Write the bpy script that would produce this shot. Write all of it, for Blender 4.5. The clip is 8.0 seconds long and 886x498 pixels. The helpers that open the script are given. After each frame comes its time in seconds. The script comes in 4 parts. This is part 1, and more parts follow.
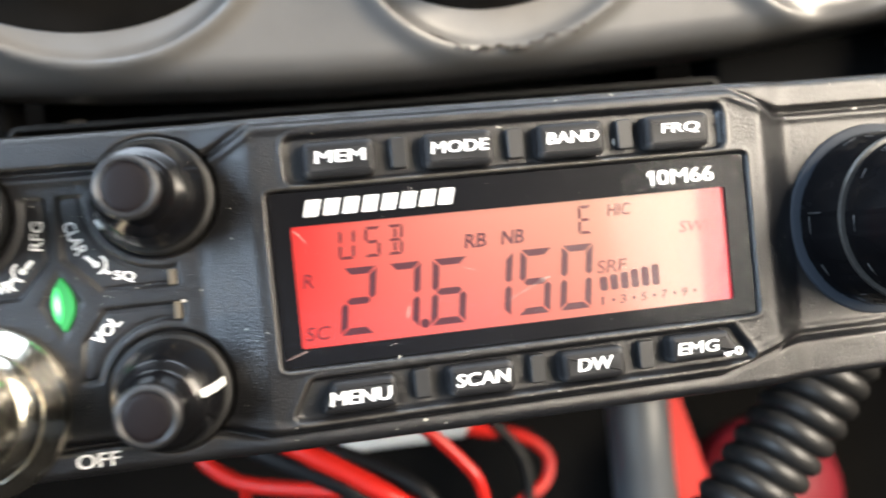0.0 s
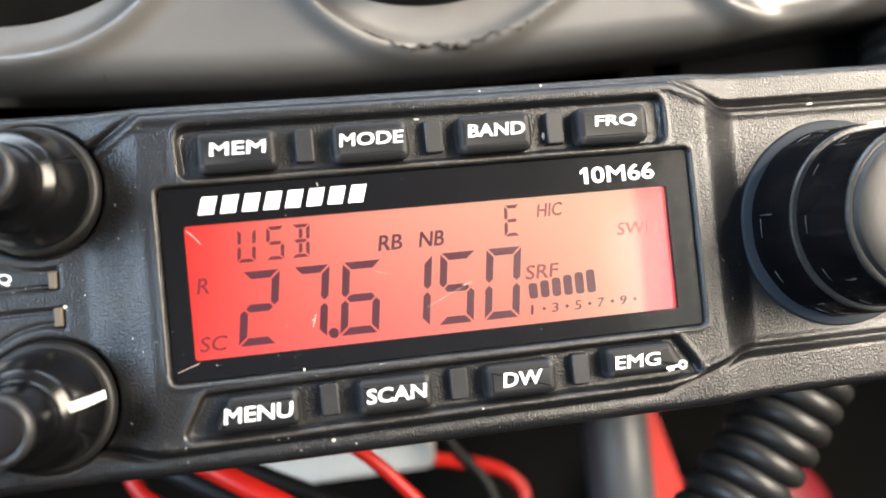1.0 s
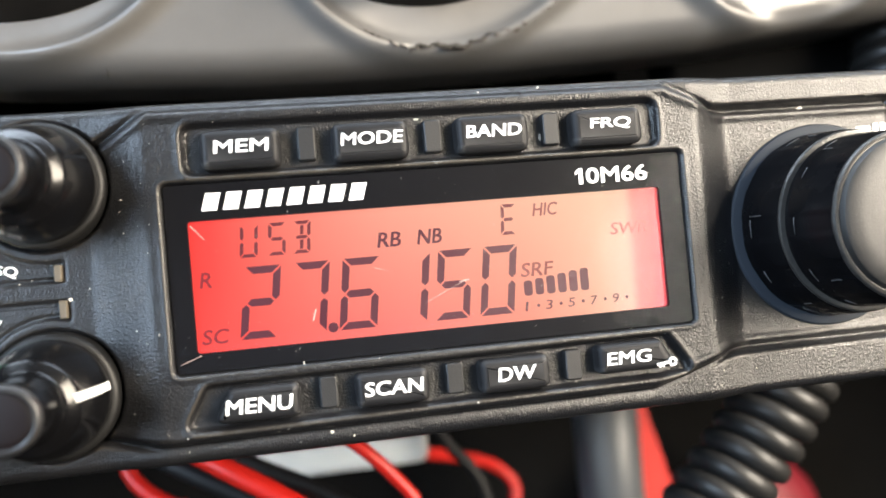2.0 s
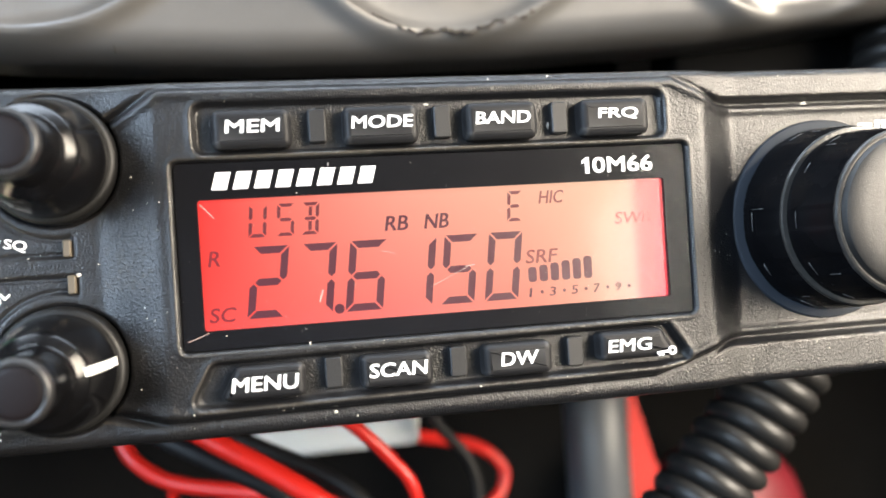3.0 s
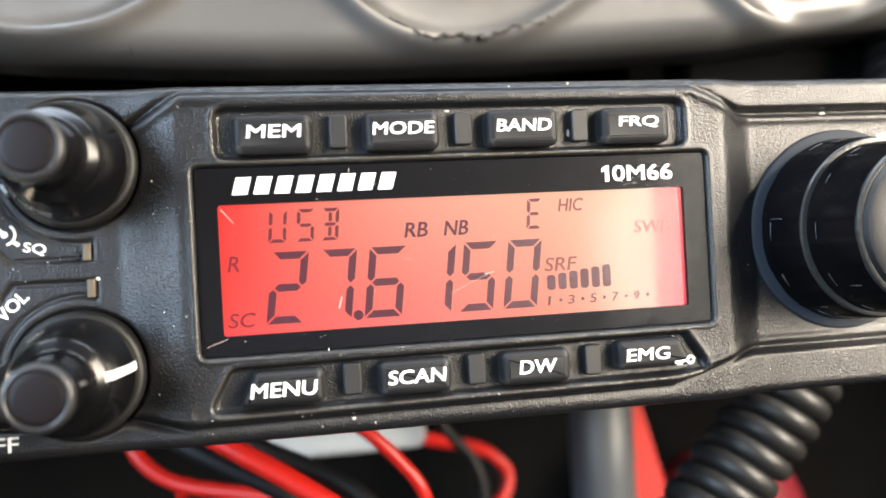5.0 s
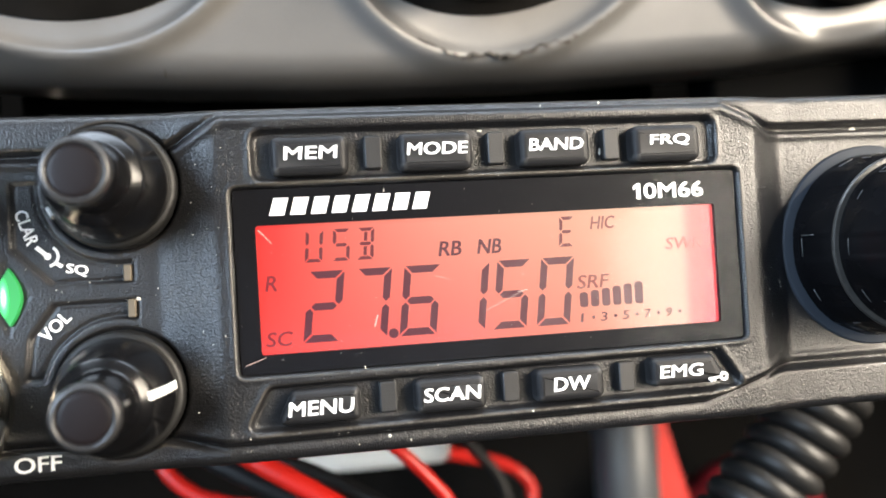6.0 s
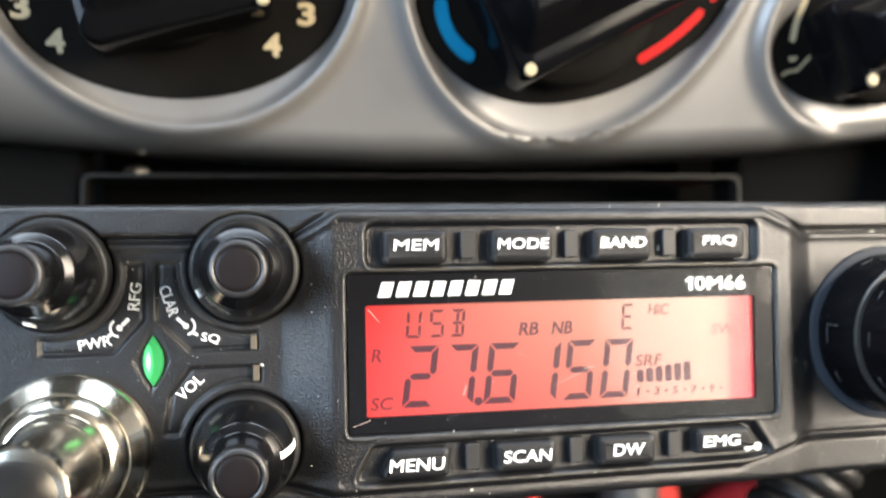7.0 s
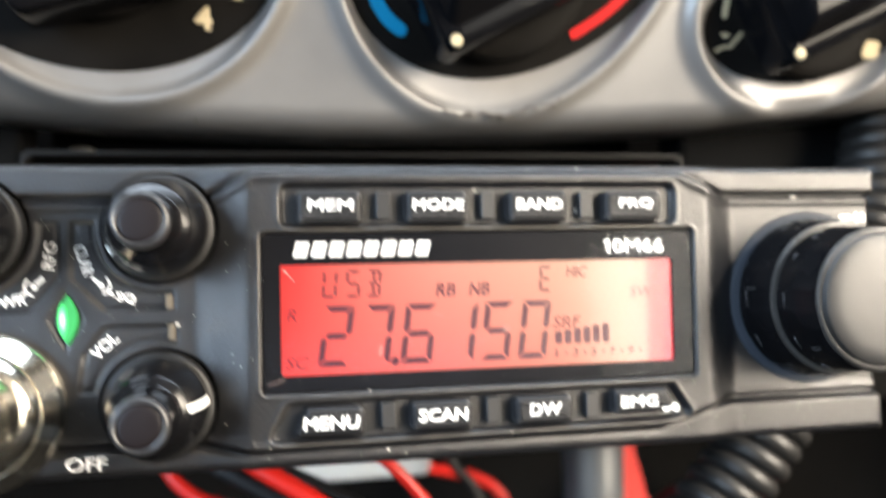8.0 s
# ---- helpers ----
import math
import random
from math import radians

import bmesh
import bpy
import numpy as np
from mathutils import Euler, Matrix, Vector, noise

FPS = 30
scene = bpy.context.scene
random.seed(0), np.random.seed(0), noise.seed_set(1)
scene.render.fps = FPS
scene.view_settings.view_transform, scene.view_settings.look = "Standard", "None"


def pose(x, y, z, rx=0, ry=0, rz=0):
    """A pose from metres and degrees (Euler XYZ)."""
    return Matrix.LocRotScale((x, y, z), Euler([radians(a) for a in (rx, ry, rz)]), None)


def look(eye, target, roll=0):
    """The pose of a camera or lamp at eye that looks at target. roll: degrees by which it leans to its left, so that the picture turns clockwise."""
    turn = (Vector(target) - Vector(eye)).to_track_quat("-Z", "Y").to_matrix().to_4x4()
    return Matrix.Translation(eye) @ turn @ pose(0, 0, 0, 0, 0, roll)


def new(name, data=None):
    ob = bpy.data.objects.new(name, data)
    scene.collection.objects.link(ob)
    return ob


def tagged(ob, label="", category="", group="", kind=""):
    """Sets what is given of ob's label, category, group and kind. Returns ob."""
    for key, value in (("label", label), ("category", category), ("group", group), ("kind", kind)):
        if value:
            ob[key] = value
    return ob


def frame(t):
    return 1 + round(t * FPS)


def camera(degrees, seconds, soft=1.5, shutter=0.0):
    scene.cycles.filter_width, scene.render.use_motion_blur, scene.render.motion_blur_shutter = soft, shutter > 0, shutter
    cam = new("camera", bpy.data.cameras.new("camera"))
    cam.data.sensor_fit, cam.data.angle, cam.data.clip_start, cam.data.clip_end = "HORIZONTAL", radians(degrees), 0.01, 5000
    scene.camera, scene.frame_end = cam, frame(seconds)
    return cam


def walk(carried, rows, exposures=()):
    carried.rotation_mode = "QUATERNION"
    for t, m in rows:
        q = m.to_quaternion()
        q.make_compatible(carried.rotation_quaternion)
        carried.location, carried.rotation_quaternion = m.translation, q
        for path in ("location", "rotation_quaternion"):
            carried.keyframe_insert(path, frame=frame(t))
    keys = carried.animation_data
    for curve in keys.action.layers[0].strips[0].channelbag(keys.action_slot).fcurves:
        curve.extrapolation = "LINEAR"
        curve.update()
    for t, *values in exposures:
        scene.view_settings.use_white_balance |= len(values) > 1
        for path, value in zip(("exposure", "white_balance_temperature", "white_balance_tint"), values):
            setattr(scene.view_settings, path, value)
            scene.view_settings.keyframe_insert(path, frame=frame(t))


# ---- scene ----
# ---- camera and its path ----
# All of the car's inside is laid out in millimetres from the middle of the radio's display:
# x along the face, y into the dashboard, z up the face. TILT leans that face back.
MM = 0.001
TILT = pose(0, 0, 0.56, -21, 0, 0)
cam = camera(56.49, 8.0, 1.6, 0.5)
ROWS = [
    (0.0, -31.80, -121.60, 5.72, 89.019, 5.661, -9.358),
    (0.2, -25.96, -117.53, 0.75, 90.940, 6.010, -9.035),
    (0.3, -25.92, -117.34, 3.82, 90.061, 5.804, -9.673),
    (0.5, -21.97, -115.07, 1.02, 90.974, 5.929, -9.645),
    (0.8, -17.42, -113.14, -0.46, 91.427, 5.853, -8.956),
    (1.0, -17.86, -112.79, -0.09, 91.444, 5.613, -9.037),
    (1.2, -18.00, -112.28, 0.95, 91.295, 5.448, -9.234),
    (2.3, -20.74, -116.14, 0.10, 90.953, 4.681, -9.802),
    (2.5, -22.06, -116.02, 0.39, 90.675, 4.275, -9.990),
    (3.0, -21.78, -116.10, 0.28, 89.996, 3.621, -10.411),
    (3.5, -24.00, -116.86, 2.77, 89.844, 3.165, -10.562),
    (4.0, -23.45, -116.80, 2.14, 89.855, 2.885, -10.501),
    (5.3, -25.55, -115.11, 1.48, 90.133, 3.112, -10.397),
    (5.5, -26.13, -115.87, 1.41, 90.441, 3.269, -10.033),
    (5.6, -25.70, -115.10, 2.11, 90.276, 3.444, -9.781),
    (5.7, -28.24, -114.94, 2.01, 91.097, 3.682, -10.300),
    (5.8, -28.63, -115.75, 6.31, 89.706, 3.379, -9.945),
    (6.0, -27.36, -116.09, 2.44, 90.923, 3.360, -9.433),
    (6.5, -28.55, -118.37, 4.46, 90.780, 2.605, -9.505),
    (6.7, -30.39, -118.08, 3.67, 91.648, 2.139, -9.804),
    (6.8, -33.17, -123.02, 8.16, 90.944, 1.832, -9.783),
    (6.9, -38.83, -127.08, 12.32, 91.171, 1.346, -9.845),
    (7.0, -46.16, -131.63, 15.80, 90.882, 1.007, -10.704),
    (7.1, -44.12, -133.33, 16.22, 91.207, 0.959, -10.032),
    (7.2, -40.04, -133.71, 14.60, 91.209, 0.883, -9.995),
    (7.3, -38.78, -133.04, 16.43, 90.766, 0.777, -10.448),
    (7.5, -36.56, -133.20, 15.15, 91.248, 1.018, -10.824),
    (7.6, -37.03, -133.73, 13.42, 91.456, 1.249, -10.738),
    (7.8, -36.82, -136.99, 13.20, 92.021, 1.499, -10.399),
    (8.0, -33.42, -135.28, 6.77, 91.849, 1.250, -10.901),
]
walk(cam, [(t, TILT @ pose(x * MM, y * MM, z * MM, rx, ry, rz)) for t, x, y, z, rx, ry, rz in ROWS],
     [(0, 0.06), (6.7, 0.06), (7.0, 0.02), (7.5, 0.10), (8.0, 0.22)])
cam.data.dof.use_dof = True
cam.data.dof.focus_distance = 0.121
cam.data.dof.aperture_fstop = 13.0

# ---- world, sun, windows' light, exposure ----
SUN_UP, SUN_ROUND = radians(38), radians(118)
world = bpy.data.worlds.new("sky")
scene.world = world
world.use_nodes = True
wn, wl = world.node_tree.nodes, world.node_tree.links
sky = wn.new("ShaderNodeTexSky")
sky.sky_type, sky.sun_disc, sky.sun_elevation, sky.sun_rotation = "NISHITA", False, SUN_UP, SUN_ROUND
wl.new(sky.outputs["Color"], wn["Background"].inputs["Color"])
wn["Background"].inputs["Strength"].default_value = 0.12


def lamp(name, kind, m, energy, color, **more):
    d = bpy.data.lights.new(name, kind)
    d.energy, d.color = energy, color
    if kind == "AREA":
        d.shape, d.size, d.size_y = "RECTANGLE", more["size"], more["size_y"]
    else:
        d.angle = radians(0.5)
    ob = new(name, d)
    ob.matrix_world = m
    return ob


way = Vector((math.cos(SUN_UP) * 0.88, -math.cos(SUN_UP) * 0.47, math.sin(SUN_UP)))
lamp("sun", "SUN", look(way * 6, (0, 0, 0)), 3.0, (1.0, 0.93, 0.82))
lamp("daylight_passenger_windows", "AREA", look((0.70, -0.645, 0.98), (-0.7, -0.645, 0.80)), 50.0, (1.0, 0.87, 0.70), size=0.75, size_y=0.52)
lamp("daylight_rear_side_window", "AREA", look((0.70, -1.38, 0.98), (-0.7, -1.38, 0.98)), 5.0, (1.0, 0.94, 0.82), size=0.58, size_y=0.52)
lamp("daylight_driver_windows", "AREA", look((-0.70, -0.56, 1.00), (0.7, -0.56, 0.75)), 22.0, (0.62, 0.79, 1.0), size=0.62, size_y=0.5)
lamp("daylight_windscreen", "AREA", look((0, 0.16, 1.24), (0, -0.6, 0.70)), 18.0, (0.74, 0.86, 1.0), size=1.2, size_y=0.3)


# ---- materials ----
def material(name, color, rough=0.5, metal=0.0, grain=0.0, grain_scale=2500.0, bump=0.0, stain=0.0, wear=None, coat=0.0, spec=0.5, rough_var=0.06):
    """A surface with colour variation at two scales, uneven gloss, fine relief and pale wear along its sharp edges."""
    m = bpy.data.materials.new(name)
    m.use_nodes = True
    n, l = m.node_tree.nodes, m.node_tree.links
    p = n["Principled BSDF"]
    p.inputs["Metallic"].default_value = metal
    p.inputs["Coat Weight"].default_value = coat
    p.inputs["Coat Roughness"].default_value = 0.06
    p.inputs["Specular IOR Level"].default_value = spec
    co = n.new("ShaderNodeTexCoord")
    big = n.new("ShaderNodeTexNoise")
    big.inputs["Scale"].default_value, big.inputs["Detail"].default_value = grain_scale / 22, 6
    fine = n.new("ShaderNodeTexNoise")
    fine.inputs["Scale"].default_value, fine.inputs["Detail"].default_value = grain_scale, 3
    for x in (big, fine):
        l.new(co.outputs["Object"], x.inputs["Vector"])
    mix = n.new("ShaderNodeMix")
    mix.data_type = "RGBA"
    mix.inputs[6].default_value = (*[c * (1 - stain) for c in color], 1)
    mix.inputs[7].default_value = (*[min(1, c * (1 + stain) + 0.001 * (stain > 0)) for c in color], 1)
    l.new(big.outputs["Fac"], mix.inputs[0])
    out = mix.outputs[2]
    if grain:
        g = n.new("ShaderNodeMix")
        g.data_type, g.blend_type = "RGBA", "MULTIPLY"
        g.inputs[0].default_value = grain
        l.new(out, g.inputs[6])
        l.new(fine.outputs["Fac"], g.inputs[7])
        out = g.outputs[2]
    if wear:
        geo = n.new("ShaderNodeNewGeometry")
        ramp = n.new("ShaderNodeValToRGB")
        ramp.color_ramp.elements[0].position, ramp.color_ramp.elements[1].position = 0.53, 0.62
        l.new(geo.outputs["Pointiness"], ramp.inputs["Fac"])
        k = n.new("ShaderNodeMath")
        k.operation = "MULTIPLY"
        l.new(ramp.outputs["Color"], k.inputs[0])
        l.new(big.outputs["Fac"], k.inputs[1])
        wmix = n.new("ShaderNodeMix")
        wmix.data_type = "RGBA"
        wmix.inputs[7].default_value = (*wear, 1)
        l.new(k.outputs[0], wmix.inputs[0])
        l.new(out, wmix.inputs[6])
        out = wmix.outputs[2]
    l.new(out, p.inputs["Base Color"])
    mr = n.new("ShaderNodeMapRange")
    mr.inputs["To Min"].default_value, mr.inputs["To Max"].default_value = max(0.02, rough - rough_var), rough + rough_var
    l.new(big.outputs["Fac"], mr.inputs["Value"])
    l.new(mr.outputs["Result"], p.inputs["Roughness"])
    if bump:
        b = n.new("ShaderNodeBump")
        b.inputs["Strength"].default_value, b.inputs["Distance"].default_value = bump, 0.0001
        l.new(fine.outputs["Fac"], b.inputs["Height"])
        l.new(b.outputs["Normal"], p.inputs["Normal"])
    return m


def glowing(name, color, strength, base=(0.02, 0.02, 0.02)):
    m = material(name, base, 0.4)
    p = m.node_tree.nodes["Principled BSDF"]
    p.inputs["Emission Color"].default_value = (*color, 1)
    p.inputs["Emission Strength"].default_value = strength
    return m


FACE = material("grained_black_plastic", (0.010, 0.010, 0.011), 0.30, grain=0.35, grain_scale=3400, bump=1.25, stain=0.25, rough_var=0.03, wear=(0.13, 0.11, 0.08))
RUBBER = material("black_rubber_key", (0.009, 0.009, 0.010), 0.5, grain_scale=5000, bump=0.2, stain=0.2, spec=0.22, wear=(0.05, 0.05, 0.05))
PAD = material("soft_black_plastic", (0.008, 0.008, 0.0085), 0.5, grain_scale=3500, bump=0.3, stain=0.2)
SKIRT = material("grained_black_skirt", (0.008, 0.008, 0.008), 0.46, grain=0.3, grain_scale=4200, bump=0.5, stain=0.3, spec=0.35)
KNOB = material("polished_black_plastic", (0.003, 0.003, 0.0035), 0.20, grain_scale=3000, bump=0.03, stain=0.3, spec=0.38, rough_var=0.05)
CAP = material("satin_black_plastic", (0.006, 0.004, 0.0045), 0.42, grain_scale=4200, bump=0.2, stain=0.2, spec=0.25)
TUNER_BLACK = material("deep_black_grip", (0.003, 0.003, 0.0035), 0.26, grain_scale=3000, bump=0.05, stain=0.3, spec=0.06)
TOPCAP = material("fine_grained_cap", (0.012, 0.012, 0.012), 0.42, grain=0.3, grain_scale=5200, bump=0.6, stain=0.25)
DARKRIM = material("scuffed_black_rim", (0.045, 0.043, 0.040), 0.32, grain=0.7, grain_scale=1500, stain=0.6, bump=0.8, spec=0.4)
RIM = material("worn_satin_rim", (0.020, 0.020, 0.021), 0.36, grain_scale=3000, stain=0.3, bump=0.05)
COLLAR = material("smooth_grey_collar", (0.017, 0.022, 0.030), 0.7, grain_scale=2500, bump=0.1, stain=0.2, spec=0.3)
MASK = material("printed_display_mask", (0.005, 0.005, 0.006), 0.3, grain_scale=1500, stain=0.2, rough_var=0.05, spec=0.1)
INK = material("white_print", (0.80, 0.80, 0.78), 0.5, grain_scale=4000, stain=0.08)
CHROME = material("chrome_plate", (0.88, 0.82, 0.70), 0.2, 1.0, grain_scale=1200, stain=0.06, rough_var=0.06, bump=0.0)
SILVER = material("silver_painted_trim", (0.170, 0.164, 0.157), 0.40, 0.3, grain=0.12, grain_scale=3000, bump=0.10, stain=0.10, spec=0.5, rough_var=0.05)
DIAL = material("matt_black_dial", (0.006, 0.0055, 0.005), 0.6, grain=0.3, grain_scale=1500, bump=0.25, stain=0.6, spec=0.02)
DIALKNOB = material("gloss_black_dial_knob", (0.003, 0.003, 0.0035), 0.13, spec=0.07, grain_scale=2000, stain=0.3, bump=0.05)
CREAM = material("cream_print", (0.37, 0.31, 0.20), 0.5, spec=0.08, grain_scale=3000, stain=0.12)
BLUE = material("blue_print", (0.004, 0.17, 0.32), 0.5, spec=0.08, grain_scale=3000, stain=0.12)
RED = material("red_print", (0.42, 0.012, 0.012), 0.5, spec=0.08, grain_scale=3000, stain=0.12)
FASCIA = material("dark_dash_plastic", (0.004, 0.004, 0.004), 0.85, grain=0.3, grain_scale=1600, bump=0.2, stain=0.3, spec=0.04)
EDGE = material("grey_slot_rim", (0.010, 0.0098, 0.0095), 0.5, spec=0.15, grain_scale=1500, stain=0.3, bump=0.2)
STEEL = material("bright_zinc_steel", (0.80, 0.78, 0.74), 0.42, 1.0, grain_scale=2500, stain=0.1, bump=0.1)
CHASSIS = material("black_painted_steel", (0.015, 0.015, 0.016), 0.5, grain_scale=1500, bump=0.2, stain=0.3)
REDWIRE = material("red_wire_jacket", (0.50, 0.013, 0.008), 0.36, grain_scale=900, stain=0.15, bump=0.06)
BLACKWIRE = material("black_wire_jacket", (0.007, 0.007, 0.0075), 0.5, spec=0.25, grain_scale=900, stain=0.2, bump=0.1)
COIL = material("coiled_cord_rubber", (0.012, 0.0115, 0.011), 0.44, spec=0.4, grain_scale=1400, stain=0.3, bump=0.12)
PALE = material("pale_grey_plastic_box", (0.62, 0.66, 0.66), 0.5, grain_scale=700, stain=0.15, bump=0.1)
TUBE = material("grey_plastic_column", (0.085, 0.092, 0.10), 0.42, grain_scale=800, stain=0.2, bump=0.15)
STRAP = material("red_woven_webbing", (0.70, 0.030, 0.020), 0.6, grain=0.15, grain_scale=1600, stain=0.12, bump=0.3)
CRIMSON = material("crimson_vinyl", (0.22, 0.012, 0.022), 0.5, grain_scale=600, stain=0.25, bump=0.2)
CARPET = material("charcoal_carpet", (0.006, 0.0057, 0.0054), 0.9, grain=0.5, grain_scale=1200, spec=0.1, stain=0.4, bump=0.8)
LINING = material("charcoal_cabin_lining", (0.045, 0.044, 0.043), 0.9, grain=0.3, grain_scale=700, stain=0.15, bump=0.4)
ASPHALT = material("asphalt", (0.055, 0.055, 0.055), 0.9, grain=0.4, grain_scale=120, stain=0.3, bump=0.5)
SPECK = material("pale_dust", (0.50, 0.47, 0.41), 0.8, grain_scale=3000, stain=0.2)
SCRATCH = material("dull_scratch", (0.34, 0.24, 0.21), 0.6, grain_scale=3000, stain=0.3)
WORN = material("worn_grip_edge", (0.11, 0.11, 0.115), 0.4, grain=0.6, grain_scale=2000, stain=0.6)
SCUFF = material("dark_scuff", (0.045, 0.038, 0.030), 0.7, grain_scale=3000, stain=0.3)


def green_lamp():
    """A green lens, hottest at the diode in its middle."""
    m = glowing("lit_green_lamp", (0.0, 1.0, 0.2), 1.0, (0.02, 0.2, 0.05))
    n, l = m.node_tree.nodes, m.node_tree.links
    co, sub, ln, ramp = n.new("ShaderNodeTexCoord"), n.new("ShaderNodeMapping"), n.new("ShaderNodeVectorMath"), n.new("ShaderNodeValToRGB")
    sub.inputs["Location"].default_value = (67.45 * 1.3, 0, -1.1 * 0.33)
    sub.inputs["Scale"].default_value = (1300, 0, 330)
    ln.operation = "LENGTH"
    l.new(co.outputs["Object"], sub.inputs["Vector"])
    l.new(sub.outputs[0], ln.inputs[0])
    l.new(ln.outputs["Value"], ramp.inputs["Fac"])
    e = ramp.color_ramp.elements
    e[0].position, e[0].color = 0.15, (1.0, 1.0, 0.85, 1)
    e[1].position, e[1].color = 0.95, (0.0, 0.05, 0.012, 1)
    k = e.new(0.55)
    k.color = (0.10, 1.0, 0.25, 1)
    p = n["Principled BSDF"]
    l.new(ramp.outputs["Color"], p.inputs["Emission Color"])
    p.inputs["Emission Strength"].default_value = 1.6
    return m


GREEN = green_lamp()
BRASS = material("exposed_tan_plastic", (0.09, 0.074, 0.052), 0.5, grain_scale=2500, stain=0.3, bump=0.2)


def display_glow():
    """A liquid-crystal panel lit from its ends by red lamps, with window glare painted in as paler emission."""
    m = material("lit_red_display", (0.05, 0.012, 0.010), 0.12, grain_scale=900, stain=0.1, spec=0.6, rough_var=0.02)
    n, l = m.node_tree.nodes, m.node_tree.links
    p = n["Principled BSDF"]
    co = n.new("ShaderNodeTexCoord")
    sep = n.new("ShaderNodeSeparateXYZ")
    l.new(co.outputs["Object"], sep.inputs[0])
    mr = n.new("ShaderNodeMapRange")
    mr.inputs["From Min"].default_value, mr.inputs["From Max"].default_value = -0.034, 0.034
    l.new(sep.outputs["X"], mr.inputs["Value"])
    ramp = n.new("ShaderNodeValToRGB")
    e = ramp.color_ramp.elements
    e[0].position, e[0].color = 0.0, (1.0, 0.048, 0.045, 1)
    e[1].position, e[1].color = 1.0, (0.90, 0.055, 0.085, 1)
    # The pale stops right of the middle hold glare, painted as emission.
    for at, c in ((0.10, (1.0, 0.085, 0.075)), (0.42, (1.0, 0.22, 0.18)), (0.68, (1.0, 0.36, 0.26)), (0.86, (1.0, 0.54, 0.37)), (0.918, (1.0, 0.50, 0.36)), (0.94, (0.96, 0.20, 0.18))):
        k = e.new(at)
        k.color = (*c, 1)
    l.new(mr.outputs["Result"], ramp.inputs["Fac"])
    # Window glare painted into the glow: paler towards the top, save at both ends.
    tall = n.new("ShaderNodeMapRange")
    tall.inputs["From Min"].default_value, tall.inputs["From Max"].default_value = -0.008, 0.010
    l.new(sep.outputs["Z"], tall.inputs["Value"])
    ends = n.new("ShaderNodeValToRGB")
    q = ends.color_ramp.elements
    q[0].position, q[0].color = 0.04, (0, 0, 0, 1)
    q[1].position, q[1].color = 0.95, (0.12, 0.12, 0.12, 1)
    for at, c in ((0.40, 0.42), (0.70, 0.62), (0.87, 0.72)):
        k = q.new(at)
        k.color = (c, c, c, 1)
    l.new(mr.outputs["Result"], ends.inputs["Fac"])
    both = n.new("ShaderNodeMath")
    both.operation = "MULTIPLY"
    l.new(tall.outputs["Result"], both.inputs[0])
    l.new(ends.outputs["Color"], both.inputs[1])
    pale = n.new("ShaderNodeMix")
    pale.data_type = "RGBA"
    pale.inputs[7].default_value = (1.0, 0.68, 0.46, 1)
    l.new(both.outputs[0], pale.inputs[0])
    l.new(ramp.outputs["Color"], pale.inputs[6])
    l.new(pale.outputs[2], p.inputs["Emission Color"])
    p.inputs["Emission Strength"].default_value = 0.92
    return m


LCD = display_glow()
SEGMENT = glowing("dark_display_segment", (0.45, 0.02, 0.08), 0.13, (0.02, 0.004, 0.008))
DIM = glowing("dim_display_segment", (0.50, 0.03, 0.05), 0.27, (0.02, 0.004, 0.006))
DEEPRED = glowing("deep_red_segment", (0.60, 0.015, 0.03), 0.42, (0.02, 0.004, 0.006))
GHOST = glowing("ghost_display_segment", (0.95, 0.24, 0.20), 0.55, (0.04, 0.01, 0.01))
FAINT = glowing("faint_display_segment", (0.75, 0.09, 0.08), 0.25, (0.04, 0.01, 0.01))


def pane_glass():
    """A clear cover: what is behind shows through, the window's light glances off."""
    m = bpy.data.materials.new("clear_cover")
    m.use_nodes = True
    n, l = m.node_tree.nodes, m.node_tree.links
    n.remove(n["Principled BSDF"])
    clear, gloss, fres, mix = n.new("ShaderNodeBsdfTransparent"), n.new("ShaderNodeBsdfGlossy"), n.new("ShaderNodeFresnel"), n.new("ShaderNodeMixShader")
    gloss.inputs["Roughness"].default_value = 0.05
    fres.inputs["IOR"].default_value = 1.12
    l.new(fres.outputs[0], mix.inputs[0])
    l.new(clear.outputs[0], mix.inputs[1])
    l.new(gloss.outputs[0], mix.inputs[2])
    l.new(mix.outputs[0], n["Material Output"].inputs["Surface"])
    return m


GLASS = pane_glass()


# ---- building tools (millimetres in, metres out) ----
def mesh(name, verts, faces, mat, smooth=True):
    me = bpy.data.meshes.new(name)
    me.from_pydata([(x * MM, y * MM, z * MM) for x, y, z in verts], [], faces)
    me.materials.append(mat)
    me.update()
    bm = bmesh.new()
    bm.from_mesh(me)
    bmesh.ops.recalc_face_normals(bm, faces=bm.faces)
    bm.to_mesh(me)
    bm.free()
    if smooth:
        me.shade_smooth()
    return me


def thing(name, data, label, category, group="", kind="", world=False):
    ob = new(name, data)
    if not world:
        ob.matrix_world = TILT
    return tagged(ob, label, category, group, kind)


def part(name, data, parent, label=""):
    ob = new(name, data)
    ob.parent = parent
    return tagged(ob, label)


def placed(name, data, parent, x, y, z, label="", turn=0):
    """A part that stands at a place on its thing."""
    ob = part(name, data, parent, label)
    ob.matrix_local = pose(x * MM, y * MM, z * MM, 0, turn, 0)
    return ob


def sharp(me, angle=32):
    me.set_sharp_from_angle(angle=radians(angle))
    return me


